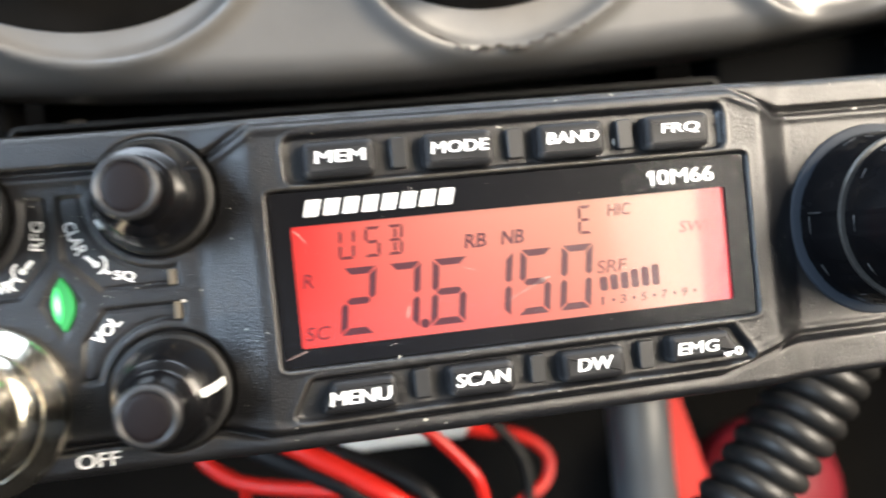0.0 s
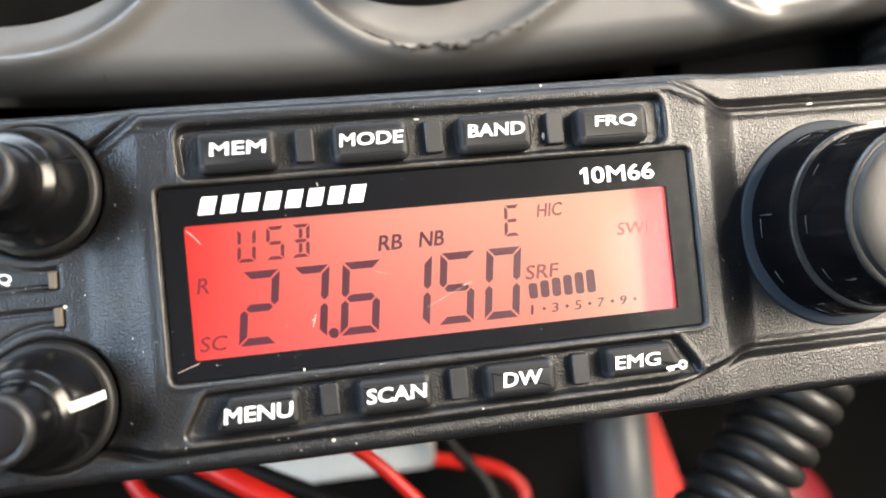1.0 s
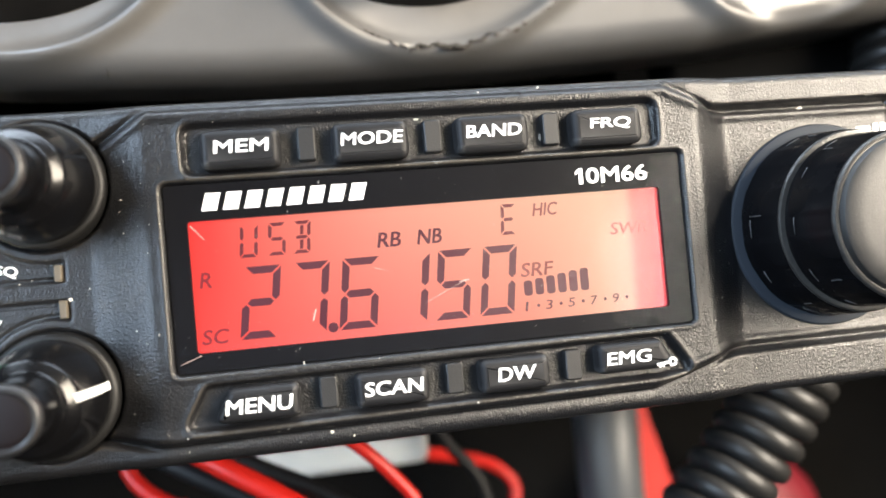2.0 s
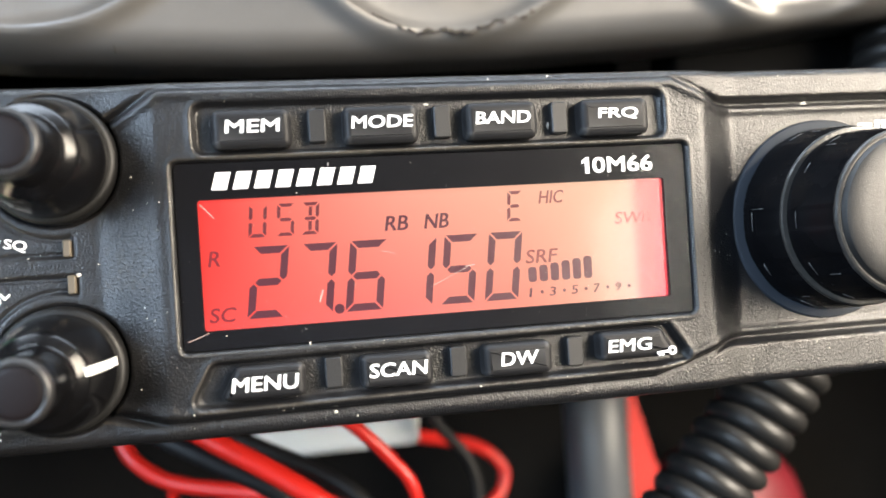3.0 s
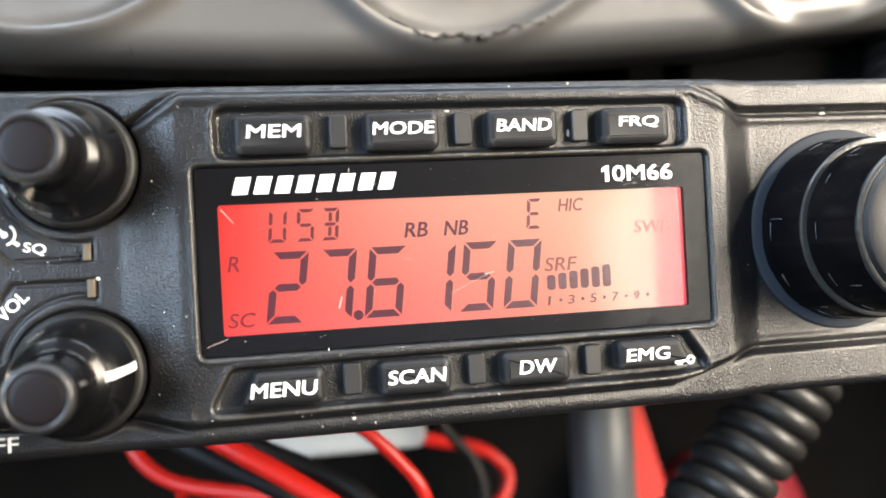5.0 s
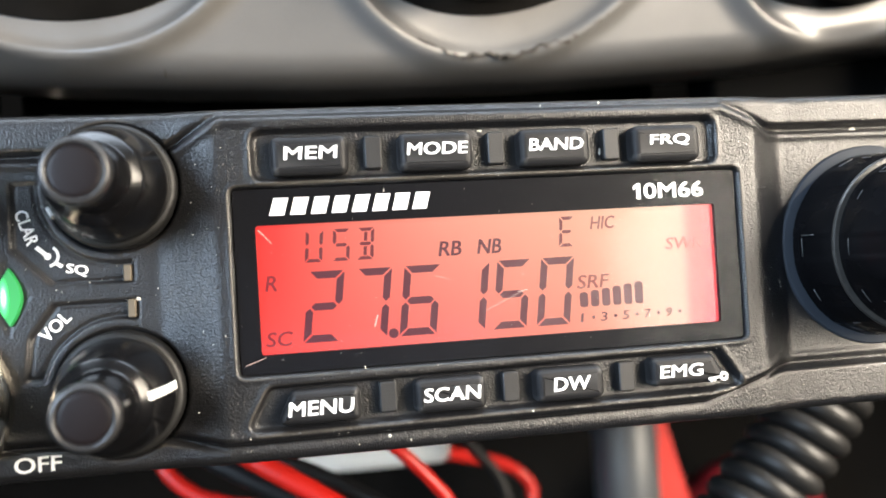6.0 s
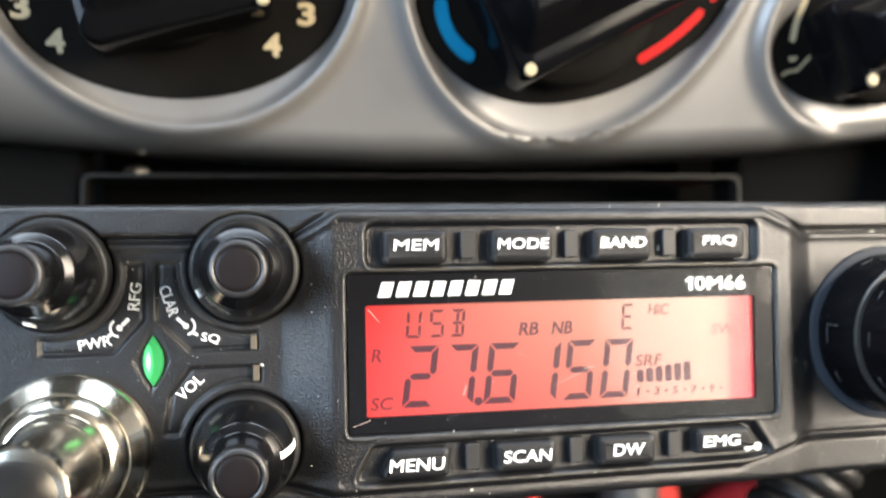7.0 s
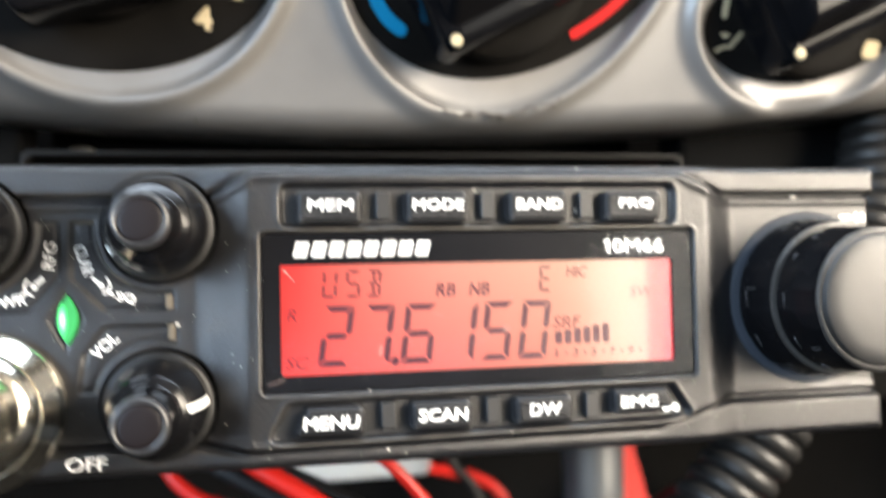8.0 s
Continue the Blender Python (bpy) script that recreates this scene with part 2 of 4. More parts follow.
def lathe(name, profile, mat, n=64, cx=0, cz=0, wave=None):
    """Turned about the y axis; profile: (radius, y). wave(angle, index): a factor on the radius."""
    v, f = [], []
    for i, (r, y) in enumerate(profile):
        for k in range(n):
            a = 2 * math.pi * k / n
            q = r * (wave(a, i) if wave else 1)
            v.append((cx + q * math.cos(a), y, cz + q * math.sin(a)))
    for i in range(len(profile) - 1):
        for k in range(n):
            f.append((i * n + k, i * n + (k + 1) % n, (i + 1) * n + (k + 1) % n, (i + 1) * n + k))
    f.append(tuple(range(n)))
    f.append(tuple((len(profile) - 1) * n + k for k in range(n)))
    return sharp(mesh(name, v, f, mat))


def rounded(points, r, seg=5):
    """A closed outline in x and z with rounded corners."""
    out, n = [], len(points)
    for i in range(n):
        p, a, b = Vector(points[i]), Vector(points[i - 1]), Vector(points[(i + 1) % n])
        u, w = (a - p).normalized(), (b - p).normalized()
        cut = min(r / max(0.2, math.tan(u.angle(w) / 2)), (a - p).length * 0.45, (b - p).length * 0.45)
        s, e = p + u * cut, p + w * cut
        for k in range(seg + 1):
            t = k / seg
            out.append(tuple((1 - t) ** 2 * s + 2 * t * (1 - t) * p + t * t * e))
    return out


def box_outline(x0, x1, z0, z1):
    return [(x0, z0), (x1, z0), (x1, z1), (x0, z1)]


def inset(outline, d):
    out, n = [], len(outline)
    area = sum(outline[i - 1][0] * outline[i][1] - outline[i][0] * outline[i - 1][1] for i in range(n))
    s = 1 if area > 0 else -1
    for i in range(n):
        t = Vector(outline[(i + 1) % n]) - Vector(outline[i - 1])
        if t.length < 1e-9:
            t = Vector((1, 0))
        t.normalize()
        out.append((outline[i][0] - s * t.y * d, outline[i][1] + s * t.x * d))
    return out


def prism(name, outline, steps, mat):
    """An outline carried through steps of (inset, y), closed at both ends."""
    v, f, n = [], [], len(outline)
    for d, y in steps:
        v += [(x, y, z) for x, z in (inset(outline, d) if d else outline)]
    for i in range(len(steps) - 1):
        for k in range(n):
            f.append((i * n + k, i * n + (k + 1) % n, (i + 1) * n + (k + 1) % n, (i + 1) * n + k))
    f.append(tuple(range(n)))
    f.append(tuple((len(steps) - 1) * n + k for k in range(n)))
    me = sharp(mesh(name, v, f, mat), 14)
    for p in me.polygons[-2:]:
        p.use_smooth = False
    return me


def loft(name, rings, mat):
    """A skin over outlines of as many points, each at its own y, closed at both ends."""
    v, f, n = [], [], len(rings[0][0])
    for o, y in rings:
        v += [(x, y, z) for x, z in o]
    for i in range(len(rings) - 1):
        for k in range(n):
            f.append((i * n + k, i * n + (k + 1) % n, (i + 1) * n + (k + 1) % n, (i + 1) * n + k))
    f += [tuple(range(n)), tuple((len(rings) - 1) * n + k for k in range(n))]
    return sharp(mesh(name, v, f, mat), 40)


def ring_prism(name, outer, inner, y0, y1, mat):
    """A flat frame between two outlines of as many points."""
    n = len(outer)
    v = [(x, y, z) for y in (y0, y1) for o in (outer, inner) for x, z in o]
    f = []
    for k in range(n):
        j = (k + 1) % n
        f += [(k, j, n + j, n + k), (2 * n + k, 2 * n + j, 3 * n + j, 3 * n + k), (k, j, 2 * n + j, 2 * n + k), (n + k, n + j, 3 * n + j, 3 * n + k)]
    return sharp(mesh(name, v, f, mat), 30)


def smooth_path(points, per=10):
    """A curve through the points."""
    p = [Vector(q) for q in points]
    p = [2 * p[0] - p[1]] + p + [2 * p[-1] - p[-2]]
    out = []
    for i in range(1, len(p) - 2):
        for k in range(per):
            t = k / per
            out.append(0.5 * (2 * p[i] + (p[i + 1] - p[i - 1]) * t + (2 * p[i - 1] - 5 * p[i] + 4 * p[i + 1] - p[i + 2]) * t * t + (3 * p[i] - p[i - 1] - 3 * p[i + 1] + p[i + 2]) * t ** 3))
    return out + [p[-2]]


def tube(name, path, r, mat, n=10):
    v, f = [], []
    up = Vector((0.13, 0.21, 0.97))
    for i, p in enumerate(path):
        t = (path[min(i + 1, len(path) - 1)] - path[max(i - 1, 0)]).normalized()
        a = (up - t * up.dot(t)).normalized()
        up = a
        b = t.cross(a)
        for k in range(n):
            w = 2 * math.pi * k / n
            v.append(tuple(p + r * (a * math.cos(w) + b * math.sin(w))))
    for i in range(len(path) - 1):
        for k in range(n):
            f.append((i * n + k, i * n + (k + 1) % n, (i + 1) * n + (k + 1) % n, (i + 1) * n + k))
    f += [tuple(range(n)), tuple((len(path) - 1) * n + k for k in range(n))]
    return mesh(name, v, f, mat)


def lettering(text, width, height, mat, slant=0.0, turn=0.0, thick=0.06, bold=0.0, fat=0.0):
    """Words in the built-in font as a thin raised mesh, centred, width by height, turned in the plane of the face."""
    c = bpy.data.curves.new("lettering", "FONT")
    c.body, c.size, c.resolution_u, c.offset = text, 1.0, 3, fat
    c.extrude = 0.01
    ob = new("lettering", c)
    bpy.context.view_layer.update()
    me = bpy.data.meshes.new_from_object(ob)
    bpy.data.objects.remove(ob)
    xs = [v.co.x for v in me.vertices]
    ys = [v.co.y for v in me.vertices]
    x0, x1, y0, y1 = min(xs), max(xs), min(ys), max(ys)
    ca, sa = math.cos(radians(turn)), math.sin(radians(turn))
    verts, faces = [], []
    shifts = [(0, 0)] if not bold else [(-bold, -bold / 2), (bold, -bold / 2), (-bold, bold / 2), (bold, bold / 2), (0, 0)]
    for k, (sx, sz) in enumerate(shifts):
        b = len(verts)
        for v in me.vertices:
            z = ((v.co.y - y0) / (y1 - y0) - 0.5) * (height - bold) + sz
            x = ((v.co.x - x0) / (x1 - x0) - 0.5) * (width - 2 * bold) + sx + slant * z
            verts.append((x * ca - z * sa, -thick - 0.004 * k if v.co.z > 0 else 0.002 * k, x * sa + z * ca))
        faces += [tuple(b + i for i in p.vertices) for p in me.polygons]
    bpy.data.meshes.remove(me)
    return mesh("lettering", verts, faces, mat, False)


def plates(name, polys, y0, y1, mat):
    """Several flat shapes, each a closed outline in x and z, as thin solid pieces of one print."""
    v, f = [], []
    for o in polys:
        b, n = len(v), len(o)
        v += [(x, y0, z) for x, z in o] + [(x, y1, z) for x, z in o]
        f += [tuple(b + k for k in range(n)), tuple(b + n + k for k in range(n))]
        f += [(b + k, b + (k + 1) % n, b + n + (k + 1) % n, b + n + k) for k in range(n)]
    return mesh(name, v, f, mat, False)


def bar(x0, z0, x1, z1, w):
    """The outline of a straight stroke."""
    d = Vector((x1 - x0, z1 - z0)).normalized() * w / 2
    return [(x0 - d.y, z0 + d.x), (x1 - d.y, z1 + d.x), (x1 + d.y, z1 - d.x), (x0 + d.y, z0 - d.x)]


def arc(cx, cz, r, a0, a1, w, n=14):
    """The outline of a curved stroke, angles in degrees."""
    a = [radians(a0 + (a1 - a0) * k / n) for k in range(n + 1)]
    return [(cx + (r + w / 2) * math.cos(t), cz + (r + w / 2) * math.sin(t)) for t in a] + [(cx + (r - w / 2) * math.cos(t), cz + (r - w / 2) * math.sin(t)) for t in reversed(a)]


def pill_arc(cx, cz, r, a0, a1, w):
    """A curved stroke with round ends."""
    o = arc(cx, cz, r, a0, a1, w, 16)
    half = len(o) // 2
    ends = []
    for t, s in ((a1, 1), (a0, -1)):
        q = radians(t)
        ex, ez = cx + r * math.cos(q), cz + r * math.sin(q)
        start = t if s > 0 else t + 180
        ends.append([(ex + w / 2 * math.cos(radians(start + 180 * k / 8)), ez + w / 2 * math.sin(radians(start + 180 * k / 8))) for k in range(1, 8)])
    return o[:half] + ends[0] + o[half:] + ends[1]


def pill_through(p, q, r, w):
    """A curved stroke with round ends through three places."""
    (ax, az), (bx, bz), (cx, cz) = p, q, r
    d = 2 * (ax * (bz - cz) + bx * (cz - az) + cx * (az - bz))
    ux = ((ax * ax + az * az) * (bz - cz) + (bx * bx + bz * bz) * (cz - az) + (cx * cx + cz * cz) * (az - bz)) / d
    uz = ((ax * ax + az * az) * (cx - bx) + (bx * bx + bz * bz) * (ax - cx) + (cx * cx + cz * cz) * (bx - ax)) / d
    a0, a1 = (math.degrees(math.atan2(z - uz, x - ux)) % 360 for x, z in (p, r))
    if abs(a1 - a0) > 180:
        a0, a1 = (a0 + 180) % 360 - 180, (a1 + 180) % 360 - 180
    return pill_arc(ux, uz, math.hypot(ax - ux, az - uz), min(a0, a1), max(a0, a1), w)


def slab(name, x0, x1, y0, y1, z0, z1, mat, bevel=0.0):
    bm = bmesh.new()
    bmesh.ops.create_cube(bm, size=1)
    for v in bm.verts:
        v.co = Vector(((x0 + x1) / 2 + v.co.x * (x1 - x0), (y0 + y1) / 2 + v.co.y * (y1 - y0), (z0 + z1) / 2 + v.co.z * (z1 - z0))) * MM
    if bevel:
        bmesh.ops.bevel(bm, geom=bm.edges, offset=bevel * MM, segments=3, affect="EDGES", profile=0.5)
    me = bpy.data.meshes.new(name)
    bm.to_mesh(me)
    bm.free()
    me.materials.append(mat)
    return me


def step(x, a, b):
    t = np.clip((x - a) / (b - a), 0, 1)
    return t * t * (3 - 2 * t)


def inside(x, z, poly):
    """Signed distance to a closed outline, positive inside."""
    d = np.full(x.shape, 1e9)
    odd = np.zeros(x.shape, bool)
    n = len(poly)
    for i in range(n):
        (ax, az), (bx, bz) = poly[i - 1], poly[i]
        ex, ez = bx - ax, bz - az
        t = np.clip(((x - ax) * ex + (z - az) * ez) / (ex * ex + ez * ez + 1e-12), 0, 1)
        d = np.minimum(d, np.hypot(x - ax - t * ex, z - az - t * ez))
        if az != bz:
            odd ^= ((az > z) != (bz > z)) & (x < ex * (z - az) / ez + ax)
    return np.where(odd, d, -d)


def relief(name, X, Z, Y, mat, back):
    """A moulded sheet: a grid of places with their depths, its rim carried back to the depth back."""
    nz, nx = X.shape
    v = np.stack([X, Y, Z], -1).reshape(-1, 3)
    q = np.arange(nx * nz).reshape(nz, nx)
    f = np.stack([q[:-1, :-1], q[:-1, 1:], q[1:, 1:], q[1:, :-1]], -1).reshape(-1, 4).tolist()
    loop = np.concatenate([q[0, :-1], q[:-1, -1], q[-1, :0:-1], q[:0:-1, 0]])
    b = len(v)
    v = np.concatenate([v, np.stack([v[loop, 0], np.full(len(loop), back), v[loop, 2]], -1)])
    m = len(loop)
    f += [(int(loop[k]), int(loop[(k + 1) % m]), b + (k + 1) % m, b + k) for k in range(m)]
    f.append(tuple(b + k for k in range(m)))
    return mesh(name, v.tolist(), f, mat)


# ---- the cabin that closes the place ----
def wall(name, boxes, mat, label):
    ob = thing(name, None, label, "wall", kind="structure", world=True)
    for b in boxes:
        part("panel", slab("panel", *[c * 1000 for c in b], mat), ob)
    return ob


def cabin():
    thing("ground", slab("ground", -400000, 400000, -400000, 400000, -400, -300, ASPHALT), "grey asphalt ground outside the car", "ground", kind="structure", world=True)
    thing("floor", slab("floor", -740, 740, -2100, 900, -60, 0, CARPET), "charcoal carpet on the car floor", "floor", kind="structure", world=True)
    thing("ceiling", slab("ceiling", -740, 740, -2100, 160, 1330, 1370, LINING), "charcoal fabric car roof lining", "ceiling", kind="structure", world=True)
    for name, s in (("wall_passenger", 1), ("wall_driver", -1)):
        x0, x1 = sorted((s * 0.72, s * 0.76))
        wall(name, [(x0, x1, -2.1, 0.9, 0, 0.70), (x0, x1, -2.1, 0.9, 1.26, 1.33), (x0, x1, -2.1, -1.68, 0.70, 1.26), (x0, x1, -1.08, -1.03, 0.70, 1.26), (x0, x1, -0.24, 0.9, 0.70, 1.26)], LINING, "charcoal lined car side with open window")
    wall("wall_rear", [(-0.72, 0.72, -2.14, -2.1, 0, 0.85), (-0.72, 0.72, -2.14, -2.1, 1.2, 1.33), (-0.72, -0.5, -2.14, -2.1, 0.85, 1.2), (0.5, 0.72, -2.14, -2.1, 0.85, 1.2)], LINING, "charcoal lined car rear with a window")
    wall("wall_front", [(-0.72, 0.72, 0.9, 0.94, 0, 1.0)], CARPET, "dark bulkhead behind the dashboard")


cabin()


# ---- dashboard: silver climate panel, dark fascia with the radio slot ----
# Each dial: the crest of its rim and the edge of its plate, as ellipses (x, z, half length, half width, turn).
DIALS = (((-66.6, 75.4, 35.7, 32.7, -12.3), (-68.8, 78.4, 37.5, 29.0, -6.1)),
         ((15.1, 84.1, 45.4, 36.8, 63.7), (18.0, 83.9, 42.0, 30.8, 32.2)),
         ((83.3, 63.5, 27.2, 21.2, 3.9), (85.5, 64.0, 25.6, 13.4, 8.0)))
KNOB_AT = ((-67.7, 73.8), (11.2, 71.8), (85.0, 66.0))
PLATE_DEEP = 1.5


def panel_lean(z):
    return 37.5 - 0.33 * (z - 42.0)


def ellipse_reach(x, z, e):
    """How far out a place lies: 1 on the ellipse, less inside."""
    cx, cz, rx, rz, turn = e
    c, q = math.cos(radians(turn)), math.sin(radians(turn))
    return np.hypot(((x - cx) * c + (z - cz) * q) / rx, ((z - cz) * c - (x - cx) * q) / rz)


def ellipse_point(e, a, grow=0.0):
    cx, cz, rx, rz, turn = e
    c, q = math.cos(radians(turn)), math.sin(radians(turn))
    u, w = (rx + grow) * math.cos(a), (rz + grow) * math.sin(a)
    return cx + u * c - w * q, cz + u * q + w * c


def climate_panel():
    xs, zs = np.arange(-190, 190.1, 0.9), np.arange(0, 100.1, 0.8)
    X, U = np.meshgrid(xs, zs)
    low = np.interp(X, [-190, -91, -70, -49, -26, -4, 24, 64, 93, 190], [50.0, 41.6, 39.7, 38.7, 38.0, 38.1, 38.7, 40.6, 43.6, 55.0])
    Z = low + U
    roll = 4.5 + 12.0 * step(-X, 45, 130)
    Y = panel_lean(Z) + (3.0 + roll) * (1 - np.sqrt(np.clip(1 - (1 - np.clip(U / roll, 0, 1)) ** 2, 0, 1)))
    for crest, plate in DIALS:
        a = ellipse_reach(X, Z, crest)
        e = (a - 1) * crest[3]
        b = ellipse_reach(X, Z, plate)
        Y = Y - 2.4 * np.exp(-(np.clip(np.abs(e) - 0.1, 0, 9) / 1.5) ** 2)
        t = np.clip((1 - a) / np.maximum(1e-3, (1 - a) + np.clip(b - 1, 0, 9)), 0, 1)
        Y = Y + np.where(a < 1, 2.2 * t ** 1.1, 0)
    ob = thing("climate_control_panel", relief("climate_control_panel", X, Z, Y, SILVER, 60), "silver painted plastic heater panel with scuffed dial rims", "control panel")
    return ob


def dial_plate(i, parent):
    plate = DIALS[i][1]
    n = 72
    o = [ellipse_point(plate, 2 * math.pi * k / n, 0.5) for k in range(n)]
    v = [(x, panel_lean(z) + d, z) for d in (PLATE_DEEP, 8) for x, z in o]
    f = [tuple(range(n)), tuple(range(n, 2 * n))] + [(k, (k + 1) % n, n + (k + 1) % n, n + k) for k in range(n)]
    return part("dial_plate", sharp(mesh("dial_plate", v, f, DIAL)), parent, "matt black dial face")


def on_dial(me):
    """Lays a flat print made about the dial's middle upon the leaning dial face."""
    for v in me.vertices:
        v.co.y += (panel_lean(v.co.z / MM) + PLATE_DEEP) * MM
    return me


def dial_knob(i, parent, angle, length, width, dot_side, label):
    """A turning knob: a round skirt under a wide grip bar with sloping sides and a ridge along each edge of its top."""
    cx, cz = KNOB_AT[i]
    y = panel_lean(cz) + 4.0
    skirt = placed("dial_knob", lathe("dial_knob", [(length * 0.98, 0), (length * 0.96, -2.4), (length * 0.90, -3.2), (length * 0.8, -3.5)], DIAL, 64), parent, cx, y, cz, label)
    rings = []
    for d, h in ((0, -2.0), (0, -8.0), (0.2, -11.4), (0.5, -12.1), (1.0, -12.5), (4.4, -13.0), (width * 0.34, -13.8), (width * 0.58, -18.2), (width * 0.64, -19.2), (width * 0.72, -19.8), (width * 0.82, -20.1), (width * 0.93, -20.2)):
        p, q = length - d * 0.5, width - d
        rings.append((rounded([(-p, -q), (p, -q * 0.93), (p, q * 0.93), (-p, q)], q * 0.22, 6), h))
    g = loft("grip", rings, DIALKNOB)
    placed("grip", g, skirt, 0, 0, 0, "gloss black grip bar", -angle)
    dot = lathe("pointer_dot", [(1.25, 0.6), (1.2, -0.15), (0.9, -0.22)], CREAM, 20)
    ca, sa = math.cos(radians(angle)), math.sin(radians(angle))
    p, q = (length - 2.1) * dot_side, -(width - 2.1)
    placed("pointer_dot", dot, skirt, p * ca - q * sa, -12.85, p * sa + q * ca, "cream pointer dot")
    return skirt


def climate_dials(panel):
    plate = [dial_plate(i, panel) for i in range(3)]
    dial_knob(0, panel, 14, 17.0, 16.4, 1, "black fan speed knob with a grip bar")
    dial_knob(1, panel, 26, 20.8, 14.9, -1, "black temperature knob with a grip bar")
    dial_knob(2, panel, 24, 16.8, 10.5, -1, "black air direction knob with a grip bar")
    for text, x, z in (("3", -41.7, 64.8), ("4", -48.4, 59.0), ("4", -88.4, 58.6), ("3", -94.0, 64.3)):
        me = lettering(text, 3.5, 4.2, CREAM, fat=0.035)
        for v in me.vertices:
            v.co += Vector((x, 0, z)) * MM
        part("numeral", on_dial(me), plate[0], "cream numeral")
    part("cold_mark", on_dial(plates("cold_mark", [pill_through((-15.0, 67.4), (-12.7, 61.6), (-8.8, 58.3), 2.7)], -0.15, 0.2, BLUE)), plate[1], "blue cold arc")
    part("hot_mark", on_dial(plates("hot_mark", [pill_through((29.2, 58.6), (35.8, 62.9), (41.2, 67.8), 1.9)], -0.15, 0.2, RED)), plate[1], "red hot arc")
    part("hot_mark", on_dial(plates("hot_mark", [pill_through((43.9, 71.4), (46.2, 74.8), (48.0, 78.4), 2.2)], -0.15, 0.2, RED)), plate[1], "red hot arc")
    part("air_mark", on_dial(plates("air_mark", [pill_through((65.7, 71.4), (64.4, 67.2), (64.1, 63.6), 1.3)], -0.15, 0.2, CREAM)), plate[2], "cream arc")
    part("air_mark", on_dial(plates("air_mark", [bar(62.8, 56.0, 64.7, 57.0, 0.55), bar(64.7, 57.0, 66.5, 57.1, 0.55), bar(66.5, 57.1, 67.9, 58.9, 0.55), bar(67.9, 58.9, 69.0, 60.0, 0.55), arc(64.9, 60.2, 0.9, 200, 340, 0.55, 6)], -0.15, 0.2, CREAM)), plate[2], "cream airflow picture")
    part("demist_mark", on_dial(plates("demist_mark", [rounded(box_outline(100.2, 104.6, 55.6, 59.4), 1, 3)], -0.15, 0.2, CREAM)), plate[2], "cream demist picture")


def scuffs(panel):
    """Chipped paint along the lower rim of the middle dial."""
    rnd = random.Random(5)
    crest = DIALS[1][0]
    angles = [2 * math.pi * k / 2000 for k in range(2000)]
    rim = sorted((x, z, a) for a in angles for x, z in [ellipse_point(crest, a)] if z < 52 and -8 < x < 32)
    xs, turn = [r[0] for r in rim], [r[2] for r in rim]
    polys = []
    for k in range(190):
        x = rnd.gauss(14, 6.5) if k < 140 else rnd.uniform(-5, 27)
        a = float(np.interp(x, xs, turn))
        dip = -0.7 + 0.45 * math.sin(x * 0.55) + 0.25 * math.sin(x * 1.9) + rnd.gauss(0, 0.2) + 0.10 * max(0, x - 16)
        w, d = 0.04 + 0.15 * rnd.random() ** 2, (0.2 + 0.8 * rnd.random()) / 42
        t = [a + d * (j / 4 - 0.5) for j in range(5)]
        h = [w * (0.4 + rnd.random()) for _ in t]
        polys.append([ellipse_point(crest, b, dip + q) for b, q in zip(t, h)] + [ellipse_point(crest, b, dip - q) for b, q in reversed(list(zip(t, h)))])
    me = plates("chipped_paint", polys, -0.03, 0.9, SCUFF)
    for v in me.vertices:
        x, z = v.co.x / MM, v.co.z / MM
        e = (float(ellipse_reach(x, z, crest)) - 1) * crest[3]
        v.co.y += (panel_lean(z) - 2.4 * math.exp(-(max(0, abs(e) - 0.1) / 1.5) ** 2) - 0.02) * MM
    part("chipped_paint", me, panel, "dark chipped paint")["kind"] = "stuff"


def lint(panel):
    """A short dark fibre caught on the lower edge of the panel."""
    part("lint", tube("lint", smooth_path([(-51.0, panel_lean(40) + 3.4, 39.4), (-50.8, panel_lean(41) + 2.4, 40.2), (-50.9, panel_lean(42) + 1.4, 41.4)], 6), 0.12, SCUFF, 6), panel, "dark fibre")


panel = climate_panel()
lint(panel)
climate_dials(panel)
scuffs(panel)


def fascia():
    ob = thing("dashboard_fascia", None, "dark grained lower dashboard with a radio slot", "dashboard", kind="structure")
    part("panel", slab("panel", -420, -90.9, 64, 78, -30, 60, FASCIA, 2), ob)
    part("panel", slab("panel", 69, 420, 64, 78, -30, 60, FASCIA, 2), ob)
    part("panel", slab("panel", -93, 69, 96, 104, 30, 60, FASCIA, 1), ob)
    part("panel", slab("panel", -93, 69, 64, 78, -30, -17, FASCIA, 1), ob)
    part("panel", slab("panel", -420, 420, 40, 78, 118, 240, FASCIA, 8), ob, "dark upper dashboard")
    part("panel", slab("panel", -420, 420, 40, 330, 240, 262, FASCIA, 8), ob, "dark dashboard top")
    part("bracket_plate", slab("bracket_plate", -90, 68.5, 63.4, 97, 36.05, 36.75, EDGE, 0.2), ob, "thin grey mounting plate over the slot")
    outer = rounded(box_outline(-91.0, 69.0, -17.0, 36.8), 2.5)
    inner = rounded(box_outline(-90.2, 68.2, -16.2, 36.0), 1.9)
    part("slot_rim", ring_prism("slot_rim", outer, inner, 62.6, 67, EDGE), ob, "worn grey rim of the radio slot")
    return ob


fascia()


def upright(me, x, y, z):
    """Stands a piece turned about y upon its end at a place."""
    for v in me.vertices:
        v.co = Vector((v.co.x + x * MM, v.co.z + y * MM, -v.co.y + z * MM))
    return me


